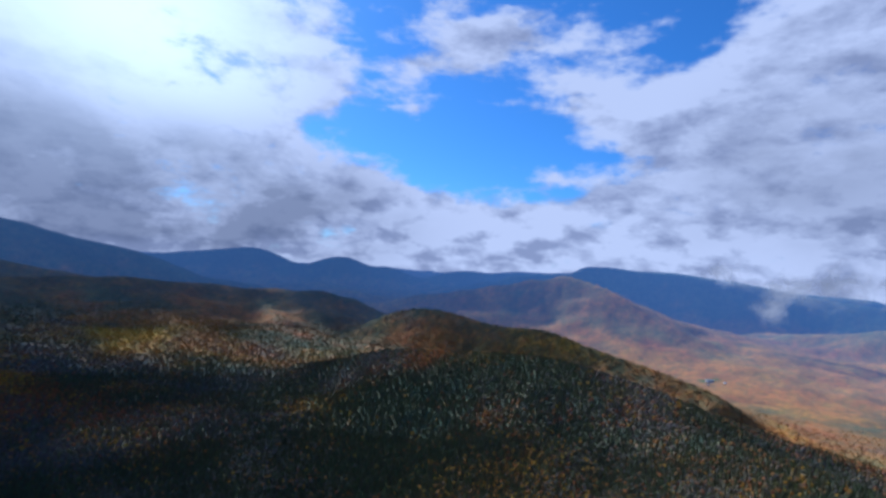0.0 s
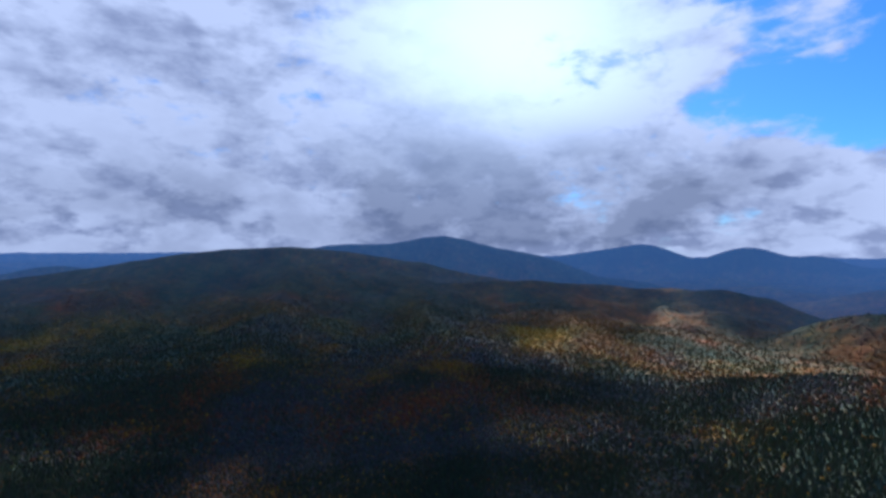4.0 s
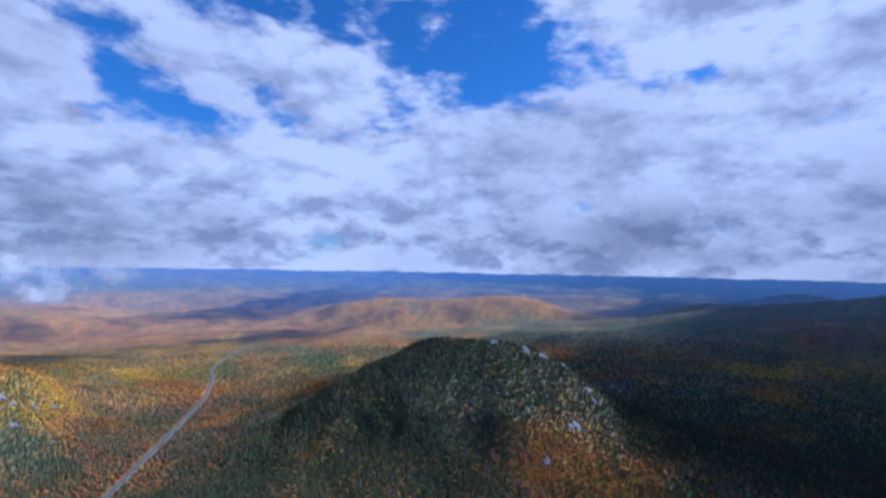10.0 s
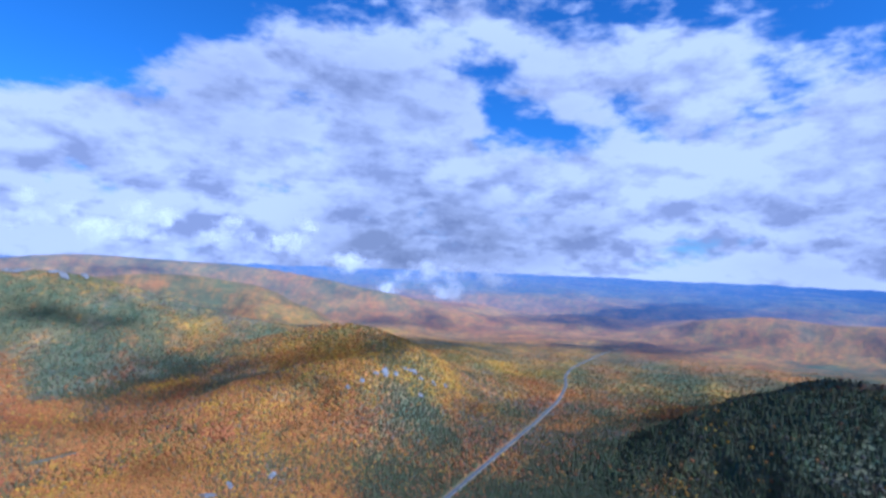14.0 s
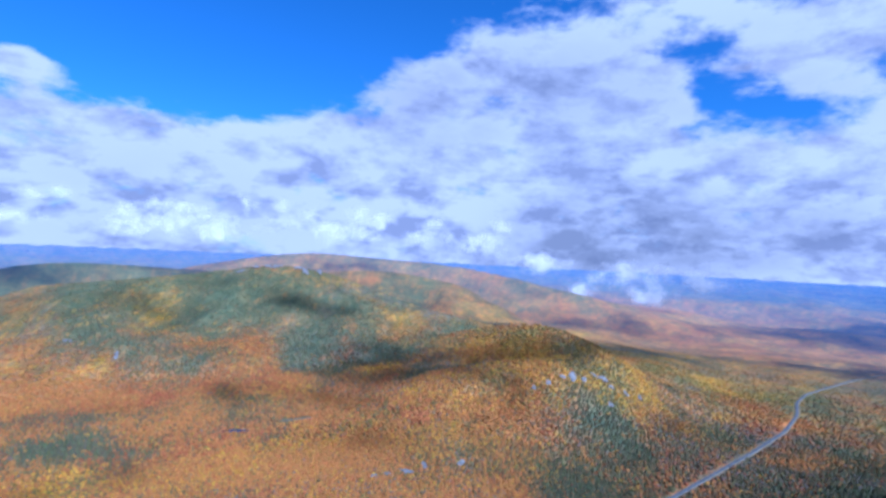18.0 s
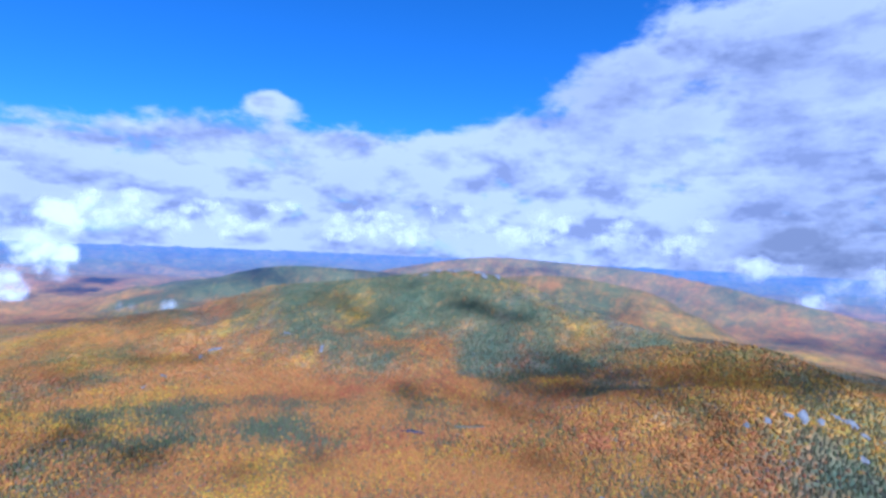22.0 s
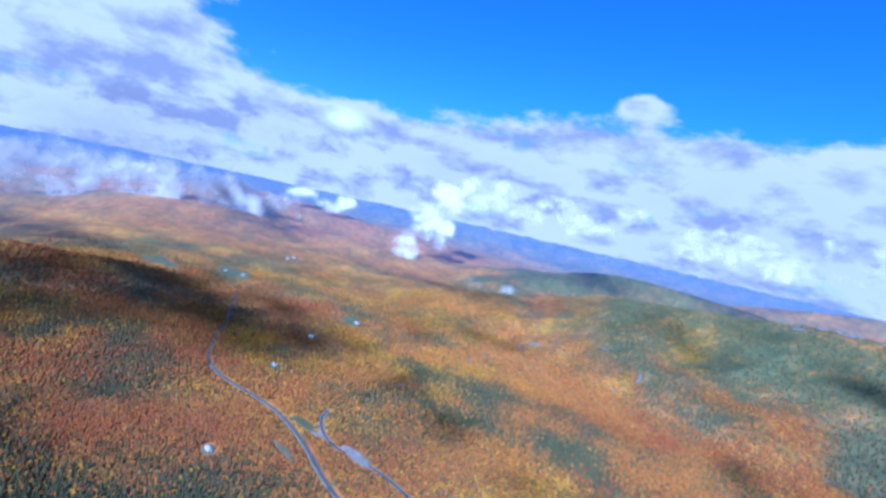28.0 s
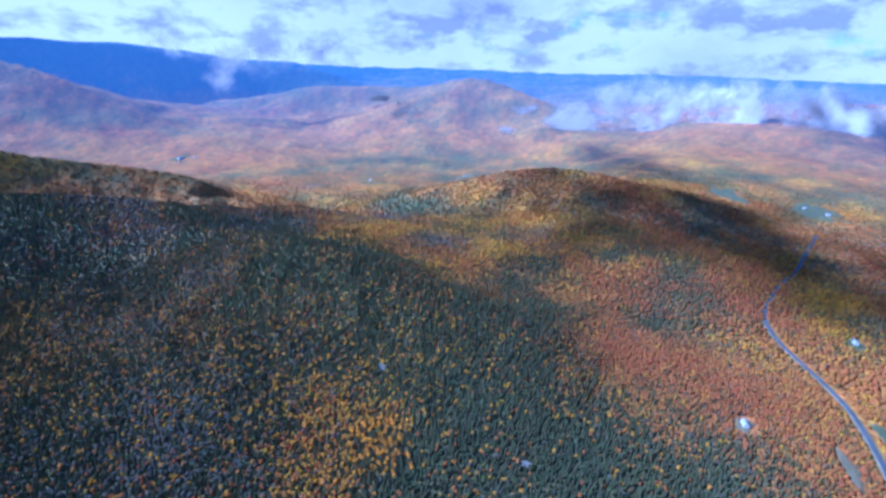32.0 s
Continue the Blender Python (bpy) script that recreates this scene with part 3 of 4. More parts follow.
def mesh_from(name, verts, faces, mat=None, smooth=True, colours=None):
    """A mesh from arrays of vertices and of equal-sized faces."""
    me = bpy.data.meshes.new(name)
    k = faces.shape[1]
    me.vertices.add(len(verts))
    me.vertices.foreach_set("co", np.ascontiguousarray(verts, np.float32).ravel())
    me.loops.add(faces.size)
    me.loops.foreach_set("vertex_index", np.ascontiguousarray(faces, np.int32).ravel())
    me.polygons.add(len(faces))
    me.polygons.foreach_set("loop_start", np.arange(0, faces.size, k, dtype=np.int32))
    me.polygons.foreach_set("use_smooth", np.full(len(faces), smooth))
    me.update(calc_edges=True)
    if colours is not None:
        c = np.ones((len(verts), 4), np.float32)
        c[:, :3] = colours
        me.attributes.new("leaf", "FLOAT_COLOR", "POINT").data.foreach_set("color", c.ravel())
    if mat:
        me.materials.append(mat)
    return me


N_AZ, N_R = 1200, 340
az = np.linspace(0, 2 * np.pi, N_AZ, endpoint=False)
rad = np.concatenate([np.linspace(0, 2600, 230), 2600 * np.exp(np.linspace(0.012, np.log(25000 / 2600), 110))])
RR, AA = np.meshgrid(rad, az, indexing="ij")
GX, GY = EYE[0] + RR * np.sin(AA), EYE[1] + RR * np.cos(AA)
GZ, GID = land(GX, GY)
SHARE = land(GX, GY, True)
# crown by crown: each place takes one kind of tree, more mixed close by
rng = np.random.default_rng(5)
pick = (rng.random(GX.shape)[..., None] > np.cumsum(SHARE, -1)).sum(-1).clip(0, 5)
part_ = np.clip(0.55 - RR / 9000, 0.15, 0.5)[..., None]
# Darker where the trees thin out: shade between crowns put into the colour.
HAZED_LEAF = (part_ * LEAVES[pick] + (1 - part_) * (SHARE @ LEAVES)) * np.interp(RR, [1200, 2600], [0.95, 0.68])[..., None]
# Warmer with distance, to offset the blue of the haze emission.
HAZED_LEAF = HAZED_LEAF * (1 + np.clip((RR - 1500) / 1500, 0, 1)[..., None] * np.array((0.12, 0.05, -0.35)))
# Far colours lose red and green: blue haze painted into them.
HAZED_LEAF = HAZED_LEAF * (1 + np.clip((RR - 3800) / 4500, 0, 1)[..., None] * np.array((-0.55, -0.25, 0.0)))
# Blue distance haze, given off by the far land; less to the north-west.
HAZE = 1 - np.exp(-np.maximum(RR - 2050, 0) / 5200)
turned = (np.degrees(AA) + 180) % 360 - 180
HAZE *= np.interp(turned, [-180, -125, -95, -10, 25, 60, 180], [0.95, 0.8, 0.5, 0.42, 0.7, 0.8, 0.9])
# Dimmed beyond 4 km, haze again painted into the leaf colours.
HAZED_LEAF = HAZED_LEAF * (1 - 0.5 * (1 - np.exp(-np.maximum(RR - 4000, 0) / 5000)))[..., None]
PTS = drawn_in(np.stack([GX, GY, GZ], -1)).reshape(-1, 3)
qi, qj = np.meshgrid(np.arange(N_R - 1), np.arange(N_AZ), indexing="ij")
QUADS = np.stack([qi * N_AZ + qj, (qi + 1) * N_AZ + qj, (qi + 1) * N_AZ + (qj + 1) % N_AZ, qi * N_AZ + (qj + 1) % N_AZ], -1)
CELL = GID[:-1, :]


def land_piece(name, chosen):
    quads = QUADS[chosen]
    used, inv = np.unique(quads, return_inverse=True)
    haze = HAZE.ravel()[used]
    me = mesh_from(name, PTS[used], inv.reshape(-1, 4), near_canopy if haze.max() <= 0 else hazy_canopy, True, HAZED_LEAF.reshape(-1, 3)[used])
    # far: how strongly the haze emission shows at each vertex
    me.attributes.new("far", "FLOAT", "POINT").data.foreach_set("value", haze.astype(np.float32))
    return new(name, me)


reach = RR[:-1, :]
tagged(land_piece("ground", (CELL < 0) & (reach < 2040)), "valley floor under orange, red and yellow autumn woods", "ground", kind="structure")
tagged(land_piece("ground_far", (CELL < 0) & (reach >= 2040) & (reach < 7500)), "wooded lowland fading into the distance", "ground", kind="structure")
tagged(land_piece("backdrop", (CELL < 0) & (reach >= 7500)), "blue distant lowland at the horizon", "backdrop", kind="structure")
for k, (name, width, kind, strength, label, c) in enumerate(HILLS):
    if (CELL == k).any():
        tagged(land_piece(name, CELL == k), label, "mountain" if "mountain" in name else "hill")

# ---- clouds that hang low before the land, and those that shade it ----


def cloud(name, label, bearing, height, dist, puffs, seed, depth=0.06, thin=1.0):
    """One cloud: a lumpy body, thick in the middle and thinning out to its rim. puffs: bearing, height, half-width, half-height in degrees from its middle."""
    p = np.array(puffs, float)
    dist = dist * 1.2
    u0, u1 = (p[:, 0] - p[:, 2]).min() - 1, (p[:, 0] + p[:, 2]).max() + 1
    v0, v1 = (p[:, 1] - p[:, 3]).min() - 1, (p[:, 1] + p[:, 3]).max() + 1
    nu, nv = int((u1 - u0) / 0.22) + 2, int((v1 - v0) / 0.22) + 2
    U, V = np.meshgrid(np.linspace(u0, u1, nu), np.linspace(v0, v1, nv), indexing="ij")
    F = np.full(U.shape, -9.0)
    for a, b, ra, rb in p:
        F = np.maximum(F, 1 - ((U - a) / ra) ** 2 - ((V - b) / rb) ** 2)
    F = F + 0.42 * fbm(U / 2.2, V / 1.8, seed, 5)
    bulge = np.sqrt(np.clip(F, 0, 1.3)) + 0.05 * fbm(U / 2.5, V / 2.0, seed + 9, 3) * np.clip(F, 0, 1)
    out = radians(1) * dist * p[:, 2].mean() * depth
    a, e = np.radians(bearing + U), np.radians(height + V)
    verts, faces, dens = [], [], []
    n = U.size
    for side in (-1, 1):
        r = dist + side * out * bulge
        verts.append(np.stack([EYE[0] + r * np.sin(a) * np.cos(e), EYE[1] + r * np.cos(a) * np.cos(e), EYE[2] + r * np.sin(e)], -1).reshape(-1, 3))
        i, j = np.meshgrid(np.arange(nu - 1), np.arange(nv - 1), indexing="ij")
        q = np.stack([i * nv + j, (i + 1) * nv + j, (i + 1) * nv + j + 1, i * nv + j + 1], -1).reshape(-1, 4)
        q = q[(F.ravel()[q] > -0.05).any(1)]
        faces.append((q if side < 0 else q[:, ::-1]) + (0 if side < 0 else n))
        dens.append((thin if side < 0 else 0.25 * thin) * (np.clip(F, 0, 1) ** 1.4).ravel())
    faces = np.concatenate(faces)
    used, inv = np.unique(faces, return_inverse=True)
    middle = EYE + dist * np.array(direction(bearing, height))
    me = mesh_from(name, np.concatenate(verts)[used] - middle, inv.reshape(-1, 4), cloud_mat)
    me.attributes.new("body", "FLOAT", "POINT").data.foreach_set("value", np.concatenate(dens)[used].astype(np.float32))
    ob = new(name, me)
    ob.location = middle
    return tagged(ob, label, "cloud")


cloud("cloud", "grey cumulus cloud base hanging over the valley", 37, -0.6, 3300, [(0, 0, 5, 2.6), (-1.5, -2, 2.6, 1.8), (4, 0.8, 4.5, 2.2), (-4.5, 1.4, 3, 1.8), (9, 1, 4, 1.8)], 501, thin=0.6)
cloud("cloud", "wide grey-white cloud base above the eastern slopes", 84, -2.6, 3000, [(-9, -3.6, 4.5, 3), (-3, -1.6, 7, 3.6), (4, -1, 7, 3.4), (11, -0.4, 6, 2.8), (15, -1, 5, 2)], 511, thin=0.85)
cloud("cloud", "white towering cloud tuft over the plain", 118, -1.6, 2800, [(0, 0, 3.2, 3.4), (1.8, 3.2, 3.4, 2.8), (-1.6, -3.4, 2.4, 2.4), (2, -1, 2, 2.4)], 521)
cloud("mist_wisp", "thin scrap of drifting mist", 127.6, -8.0, 2000, [(0, 0, 2.0, 0.9), (1.6, 1.2, 1.2, 1.0), (-1.6, 0.9, 1.3, 0.8)], 531, thin=0.42)
cloud("mist_wisp", "small white scrap of cloud on the slope", 54.5, -5.4, 2900, [(0, 0, 2.4, 1.2), (-2.2, 0.9, 1.6, 0.7), (1.8, -0.5, 1.2, 0.7)], 541, thin=0.9)
cloud("mist_wisp", "small white scrap of cloud on the slope", 68.3, -5.1, 2900, [(0, 0, 1.8, 0.7), (1.2, 0.3, 1, 0.5)], 551, thin=0.9)
cloud("mist_wisp", "small white scrap of cloud on the slope", 67, -7.2, 2600, [(0, 0, 1.3, 0.5)], 561, thin=0.8)
cloud("cloud", "grey cumulus cloud with ragged base over the lowland", -160, 1.5, 3000, [(4, -4.6, 3.6, 1.6), (0, -3, 6, 2.2), (-3, -4.6, 2.6, 1.2), (8, -2.6, 5, 1.8), (-8, -1.8, 4, 1.6)], 571, thin=0.7)
cloud("cloud", "low white cloud hanging over the plain", 106.2, -2.3, 3200, [(0, 0, 2.6, 1.0), (2.0, 0.7, 2.2, 1.0), (-3, 0.8, 2.4, 0.9)], 581)

heaper = random.Random(83)
for bearing, height, half in ((177, 1.8, 10), (160, 2.2, 10), (143, 2.0, 10), (127, 1.8, 8)):
    puffs = [(heaper.uniform(-half, half), heaper.uniform(-1.0, 0.6), heaper.uniform(1.6, 3.0), heaper.uniform(0.9, 1.7)) for _ in range(11)]
    puffs += [(heaper.uniform(-half, half), heaper.uniform(0.8, 2.6), heaper.uniform(1.2, 2.4), heaper.uniform(0.7, 1.4)) for _ in range(7)]
    cloud("cloud", "heaped white cumulus along the skyline", bearing, height, 3900, puffs, 700 + int(bearing), thin=0.5)

SUNWARD = direction(SUN_AZ, SUN_EL)


def high_cloud(x, y, half_x, half_y, turn, thick, seed):
    """A flat-based cloud far up towards the sun, out of view, whose shade falls round (x, y) on the land."""
    n = 40
    place = drawn_in(np.array((x * K, y * K, ground_z(x * K, y * K)[0])))
    shrink = K * math.hypot(place[0] - EYE[0], place[1] - EYE[1]) / math.hypot(x * K - EYE[0], y * K - EYE[1])
    x, y, half_x, half_y = place[0], place[1], half_x * shrink * 1.2, half_y * shrink * 1.2
    A, R = np.meshgrid(np.linspace(0, 2 * np.pi, n, endpoint=False), np.linspace(0, 1, 10), indexing="ij")
    rim = 1 + 0.75 * fbm(2 * np.cos(A) + seed, 2 * np.sin(A) - seed, seed, 4)
    X, Y = R * np.cos(A) * half_x * rim, R * np.sin(A) * half_y * rim
    ct, st = math.cos(radians(turn)), math.sin(radians(turn))
    X, Y = X * ct - Y * st, X * st + Y * ct
    lump = np.sqrt(np.clip(1 - R ** 2, 0, 1)) * min(half_x, half_y)
    verts, faces = [], []
    for side, rise in ((0, 0.5 + 0.3 * fbm(X / 60, Y / 60, seed + 3, 3)), (1, -0.1 + 0.05 * fbm(X / 50, Y / 50, seed + 5, 3))):
        verts.append(np.stack([X, Y, lump * rise], -1).reshape(-1, 3))
        i, j = np.meshgrid(np.arange(n), np.arange(9), indexing="ij")
        q = np.stack([i * 10 + j, ((i + 1) % n) * 10 + j, ((i + 1) % n) * 10 + j + 1, i * 10 + j + 1], -1).reshape(-1, 4)
        faces.append((q[:, ::-1] if side == 0 else q) + side * n * 10)
    me = mesh_from("high_cloud", np.concatenate(verts), np.concatenate(faces), cloud_mat)
    me.attributes.new("body", "FLOAT", "POINT").data.foreach_set("value", np.tile((thick * np.clip(1.5 - 1.5 * R, 0, 1)).ravel(), 2).astype(np.float32))
    ob = new("high_cloud", me)
    far = SUNWARD * 7600
    ob.location = (x + far.x, y + far.y, place[2] + far.z)
    return tagged(ob, "white fair-weather cloud out of view, shading the land", "cloud", group="clouds overhead")


# Unseen clouds set for the cloud shadows, some only to darken pale land.
for k, spec in enumerate([
    (890, 130, 290, 250, 30, .5), (860, -190, 250, 110, 10, .5), (-900, 800, 700, 420, 20, .65), (150, 1480, 330, 160, 0, .75), (-450, 1870, 420, 170, 0, .85), (-1000, 1700, 300, 200, 0, .8), (-3000, 3000, 1500, 1200, 0, .8), (-1000, 6500, 3500, 900, 0, .8), (-420, 980, 400, 120, 10, .3), (-1500, 1500, 500, 300, 0, .9), (-1000, 600, 750, 560, 20, .4), (-520, 330, 330, 300, 0, .3), (-1900, 1000, 900, 700, 30, 1), (-1400, 2350, 1000, 420, 10, 1), (-2900, 1600, 900, 900, 0, 1), (-1250, 1600, 450, 330, 0, 1), (-1650, 1750, 650, 480, 0, 1), (-2000, 1950, 500, 350, 0, 1),
    (-600, 2800, 600, 300, 0, 1), (-330, 700, 260, 200, 0, .2), (-1150, 160, 330, 200, 0, 1), (20, 2080, 480, 260, 0, 1), (400, 1680, 260, 160, 0, .3), (-3300, 300, 500, 500, 0, 1), 
    (-234, -893, 153, 73, 10, 0.75), (-40, -867, 200, 73, -20, 0.70), (80, -787, 113, 47, -30, 0.60), (-406, -867, 73, 40, 20, 0.75), (-491, -726, 60, 37, 30, 0.75), (-3, -603, 93, 20, 10, 0.60), (209, -1168, 153, 47, 0, 0.65), (-7, -987, 180, 87, 10, 0.70), (269, -784, 87, 40, 10, 0.65), (-14, -620, 40, 15, 10, 0.60), (261, -492, 53, 27, 20, 0.60), (797, -738, 220, 23, 40, 0.65), (620, -1093, 173, 73, -15, 0.60), (447, -395, 70, 40, 10, 0.75), (592, -395, 73, 37, 0, 0.70), (837, -216, 220, 127, 10, 0.62), (309, -427, 47, 27, 20, 0.70), (99, -1040, 80, 40, 10, 0.60), (305, -1185, 73, 40, 0, 0.60), (873, 141, 200, 173, 30, 0.70), (920, 373, 147, 100, 0, 0.65), (787, -100, 113, 73, 20, 0.60), (1044, -59, 173, 87, 0, 0.65), (-967, -440, 100, 80, 0, 0.85), (-600, -1333, 400, 113, 10, 0.65), (-1467, -1267, 467, 133, 0, 0.65), (1400, -1567, 280, 113, -30, 0.75), (1667, 333, 467, 127, 40, 0.65), (1300, -867, 320, 80, 20, 0.60), (1500, -2267, 600, 200, 0, 0.70), (333, -2467, 467, 173, 10, 0.60), (-2867, -300, 467, 267, 0, 0.70), (-2600, -2333, 867, 333, 0, 0.75), (2467, -333, 467, 200, 0, 0.60), (413, -700, 60, 24, 10, 0.55), (920, -560, 133, 40, 20, 0.55), (-200, -1500, 220, 73, 0, 0.65), (-767, -1933, 333, 107, 10, 0.65),
]):
    high_cloud(*spec[:5], spec[5] * (0.72 if spec[1] < 500 and spec[0] > -1000 else 1), 600 + 7 * k)

# ---- open places in the woods ----
RIVER = smooth_line([(505, -252), (492, -237), (470, -233), (445, -228), (425, -231), (400, -240), (385, -258), (350, -276), (290, -292)], 5)


def ribbon(name, line, half, lift, mat, kind_label, category, parent=None):
    d = np.gradient(line, axis=0)
    n = np.stack([-d[:, 1], d[:, 0]], 1) / np.hypot(d[:, 0], d[:, 1])[:, None]
    z = ground_z(line[:, 0], line[:, 1]) + lift
    for _ in range(6):
        z[1:-1] = (z[:-2] + z[1:-1] + z[2:]) / 3
    rows_ = []
    for off, down in ((-half - 1.5, -2.5), (-half, 0), (half, 0), (half + 1.5, -2.5)):
        w_ = half * 0.0 + off
        rows_.append(np.stack([line[:, 0] + n[:, 0] * w_, line[:, 1] + n[:, 1] * w_, z + down], 1))
    v = np.stack(rows_, 1)
    v = drawn_in(v).reshape(-1, 3)
    k = len(line)
    i, j = np.meshgrid(np.arange(k - 1), np.arange(3), indexing="ij")
    q = np.stack([i * 4 + j, i * 4 + j + 1, (i + 1) * 4 + j + 1, (i + 1) * 4 + j], -1).reshape(-1, 4)[:, ::-1]
    ob = new(name, mesh_from(name, v, q, mat, False))
    if parent:
        ob.parent = parent
        return ob
    return tagged(ob, kind_label, category, kind="structure")


for nm, line in (("road_west", WEST), ("road_east", EAST)):
    road = ribbon(nm, line, 3.0, 1.6, asphalt, "grey two-lane asphalt highway through the woods", "road")
    ribbon("verge", line, 4.6, 1.0, dry_grass, "", "", road)
    ribbon("shoulder", line, 3.5, 1.4, gravel, "", "", road)

OPEN = []      # places with no trees: x, y, half-widths, turn


def inside(x, y, spot, grow=1.0):
    sx, sy, ra, rb, turn = spot
    c, s = math.cos(radians(turn)), math.sin(radians(turn))
    dx, dy = x - sx, y - sy
    return ((dx * c + dy * s) / (ra * grow)) ** 2 + ((-dx * s + dy * c) / (rb * grow)) ** 2


def clearing(name, label, category, x, y, ra, rb, turn, mat, lift=0.8, flat=False, seed=1):
    """A patch of open ground with an uneven rim, laid on the land."""
    n, m_ = 44, 7
    x, y, ra, rb = x * K, y * K, ra * K, rb * K
    A, R = np.meshgrid(np.linspace(0, 2 * np.pi, n, endpoint=False), np.linspace(0, 1, m_), indexing="ij")
    rim = 1 + 0.6 * fbm(1.6 * np.cos(A) + seed, 1.6 * np.sin(A) - seed, seed, 4)
    px, py = R * np.cos(A) * ra * rim, R * np.sin(A) * rb * rim
    c, s = math.cos(radians(turn)), math.sin(radians(turn))
    X, Y = x + px * c - py * s, y + px * s + py * c
    Z = ground_z(X.ravel(), Y.ravel()).reshape(X.shape)
    if flat:
        Z[:] = Z.max()
    Z = Z + lift - 3 * (R > 0.99)
    i, j = np.meshgrid(np.arange(n), np.arange(m_ - 1), indexing="ij")
    q = np.stack([i * m_ + j, i * m_ + j + 1, ((i + 1) % n) * m_ + j + 1, ((i + 1) % n) * m_ + j], -1).reshape(-1, 4)
    OPEN.append((x, y, ra, rb, turn))
    return tagged(new(name, mesh_from(name, drawn_in(np.stack([X, Y, Z], -1)).reshape(-1, 3), q, mat, True)), label, category, kind="structure")


clearing("gravel_pit", "pale bare gravel clearing beside the road", "clearing", 389, -256, 26, 9, 20, gravel, 1.0, seed=3)
clearing("gravel_pit", "pale bare gravel clearing beside the road", "clearing", 441, -224, 13, 6, 40, gravel, 1.0, seed=4)
clearing("meadow", "dry brown roadside meadow", "meadow", 410, -178, 24, 6, 15, dry_grass, 1.0, seed=5)
clearing("meadow", "dry brown roadside meadow", "meadow", 470, -212, 26, 9, 25, meadow, 1.0, seed=6)
clearing("water", "small dark pond in the woods", "pond", 187, -652, 20, 7, 15, water_mat, 1.2, True, 7)
clearing("meadow", "pale boggy clearing near the pond", "meadow", 112, -704, 26, 9, 10, dry_grass, 0.9, seed=8)
clearing("meadow", "sunlit green farm clearing", "meadow", 920, -410, 34, 22, 0, meadow, 1.2, seed=9)
clearing("meadow", "pale hay field in the valley", "field", 1443, 770, 80, 30, 20, dry_grass, 2.0, seed=10)
clearing("meadow", "pale green field in the valley", "field", 1267, -193, 60, 34, 0, meadow, 2.0, seed=11)
clearing("meadow", "pale green field in the valley", "field", 1285, -25, 70, 30, 20, meadow, 2.0, seed=12)
clearing("meadow", "green school field in the valley", "field", 1022, 1825, 48, 22, 10, meadow, 2.0, seed=13)
clearing("meadow", "small house plot among the trees", "meadow", 419, -103, 13, 9, 0, dry_grass, 1.0, seed=14)
clearing("meadow", "small house plot among the trees", "meadow", 800, -295, 14, 9, 0, meadow, 1.0, seed=15)
clearing("meadow", "small house plot among the trees", "meadow", 652, -205, 16, 9, 0, meadow, 1.0, seed=16)


def river():
    ob = ribbon("river_bed", RIVER, 4.0, 0.6, gravel, "stony pale river bed", "river")
    ribbon("water", RIVER, 1.6, 0.8, water_mat, "", "", ob)


river()

# ---- rocks ----


def rock_slab(name, label, x, y, size, seed, steep=0.5, lift=0.6):
    """A broken granite outcrop: a rough hummock of facets, wide on the ground."""
    r = np.random.default_rng(seed)
    x, y, size = x * K, y * K, [q * K * f for q, f in zip(size, (0.75, 0.75, 0.3))]
    bm = bmesh.new()
    bmesh.ops.create_icosphere(bm, subdivisions=3, radius=1)
    z0 = ground_z(x, y)[0]
    turn = r.uniform(0, 3.1)
    for v in bm.verts:
        c = v.co
        f = 1 + 0.35 * noise.noise(c * 1.7 + Vector((seed, 0, 0))) + 0.2 * noise.noise(c * 4.1 + Vector((0, seed, 0)))
        px, py = c.x * size[0] * f, c.y * size[1] * f
        X, Y = x + px * math.cos(turn) - py * math.sin(turn), y + px * math.sin(turn) + py * math.cos(turn)
        v.co = (X, Y, c.z * size[2] * f)
    co = np.array([v.co for v in bm.verts])
    gz = ground_z(co[:, 0], co[:, 1])
    co[:, 2] += gz + lift
    co = drawn_in(co)
    for v, p_ in zip(bm.verts, co):
        v.co = p_
    me = bpy.data.meshes.new(name)
    bm.to_mesh(me)
    bm.free()
    me.materials.append(rock_mat)
    OPEN.append((x, y, size[0] * .9, size[1] * .9, math.degrees(turn)))
    return tagged(new(name, me), label, "rock")


for k, (x, y, a, b, c) in enumerate([(-390, -773, 14, 9, 13), (-373, -767, 9, 7, 9), (-400, -760, 8, 6, 8), (-330, -745, 15, 8, 8), (-313, -740, 8, 6, 6), (-350, -747, 8, 5, 6), (-387, -720, 7, 6, 5), (-427, -767, 10, 5, 5), (-453, -773, 9, 4, 4), (-262, -718, 8, 5, 4), (-287, -727, 6, 5, 4)]):
    rock_slab("granite_cliff", "pale bare granite cliff on the wooded hillside", x, y, (a, b, c), 30 + k)
for k, (x, y, a, b, c) in enumerate([(-145, -551, 4, 10, 3), (-78, -535, 15, 6, 2), (-100, -543, 9, 5, 2), (-57, -527, 9, 4, 2), (-41, -519, 6, 4, 2)]):
    rock_slab("rock_slab", "weathered grey rock slab among spruce", x, y, (a, b, c), 50 + k)
for k, (x, y, a, b, c) in enumerate([(-789, -220, 11, 7, 4), (-805, -175, 19, 7, 5), (-815, -150, 12, 6, 4), (-825, -120, 9, 6, 4), (-825, -84, 9, 4, 3), (-809, -72, 9, 4, 3), (-731, -79, 6, 9, 4), (-723, -85, 5, 5, 3), (-645, -93, 5, 6, 3), (-707, -137, 4, 4, 2)]):
    rock_slab("rock_ledge", "pale rock ledge on the spruce hill", x, y, (a, b, c), 70 + k, lift=2.0)
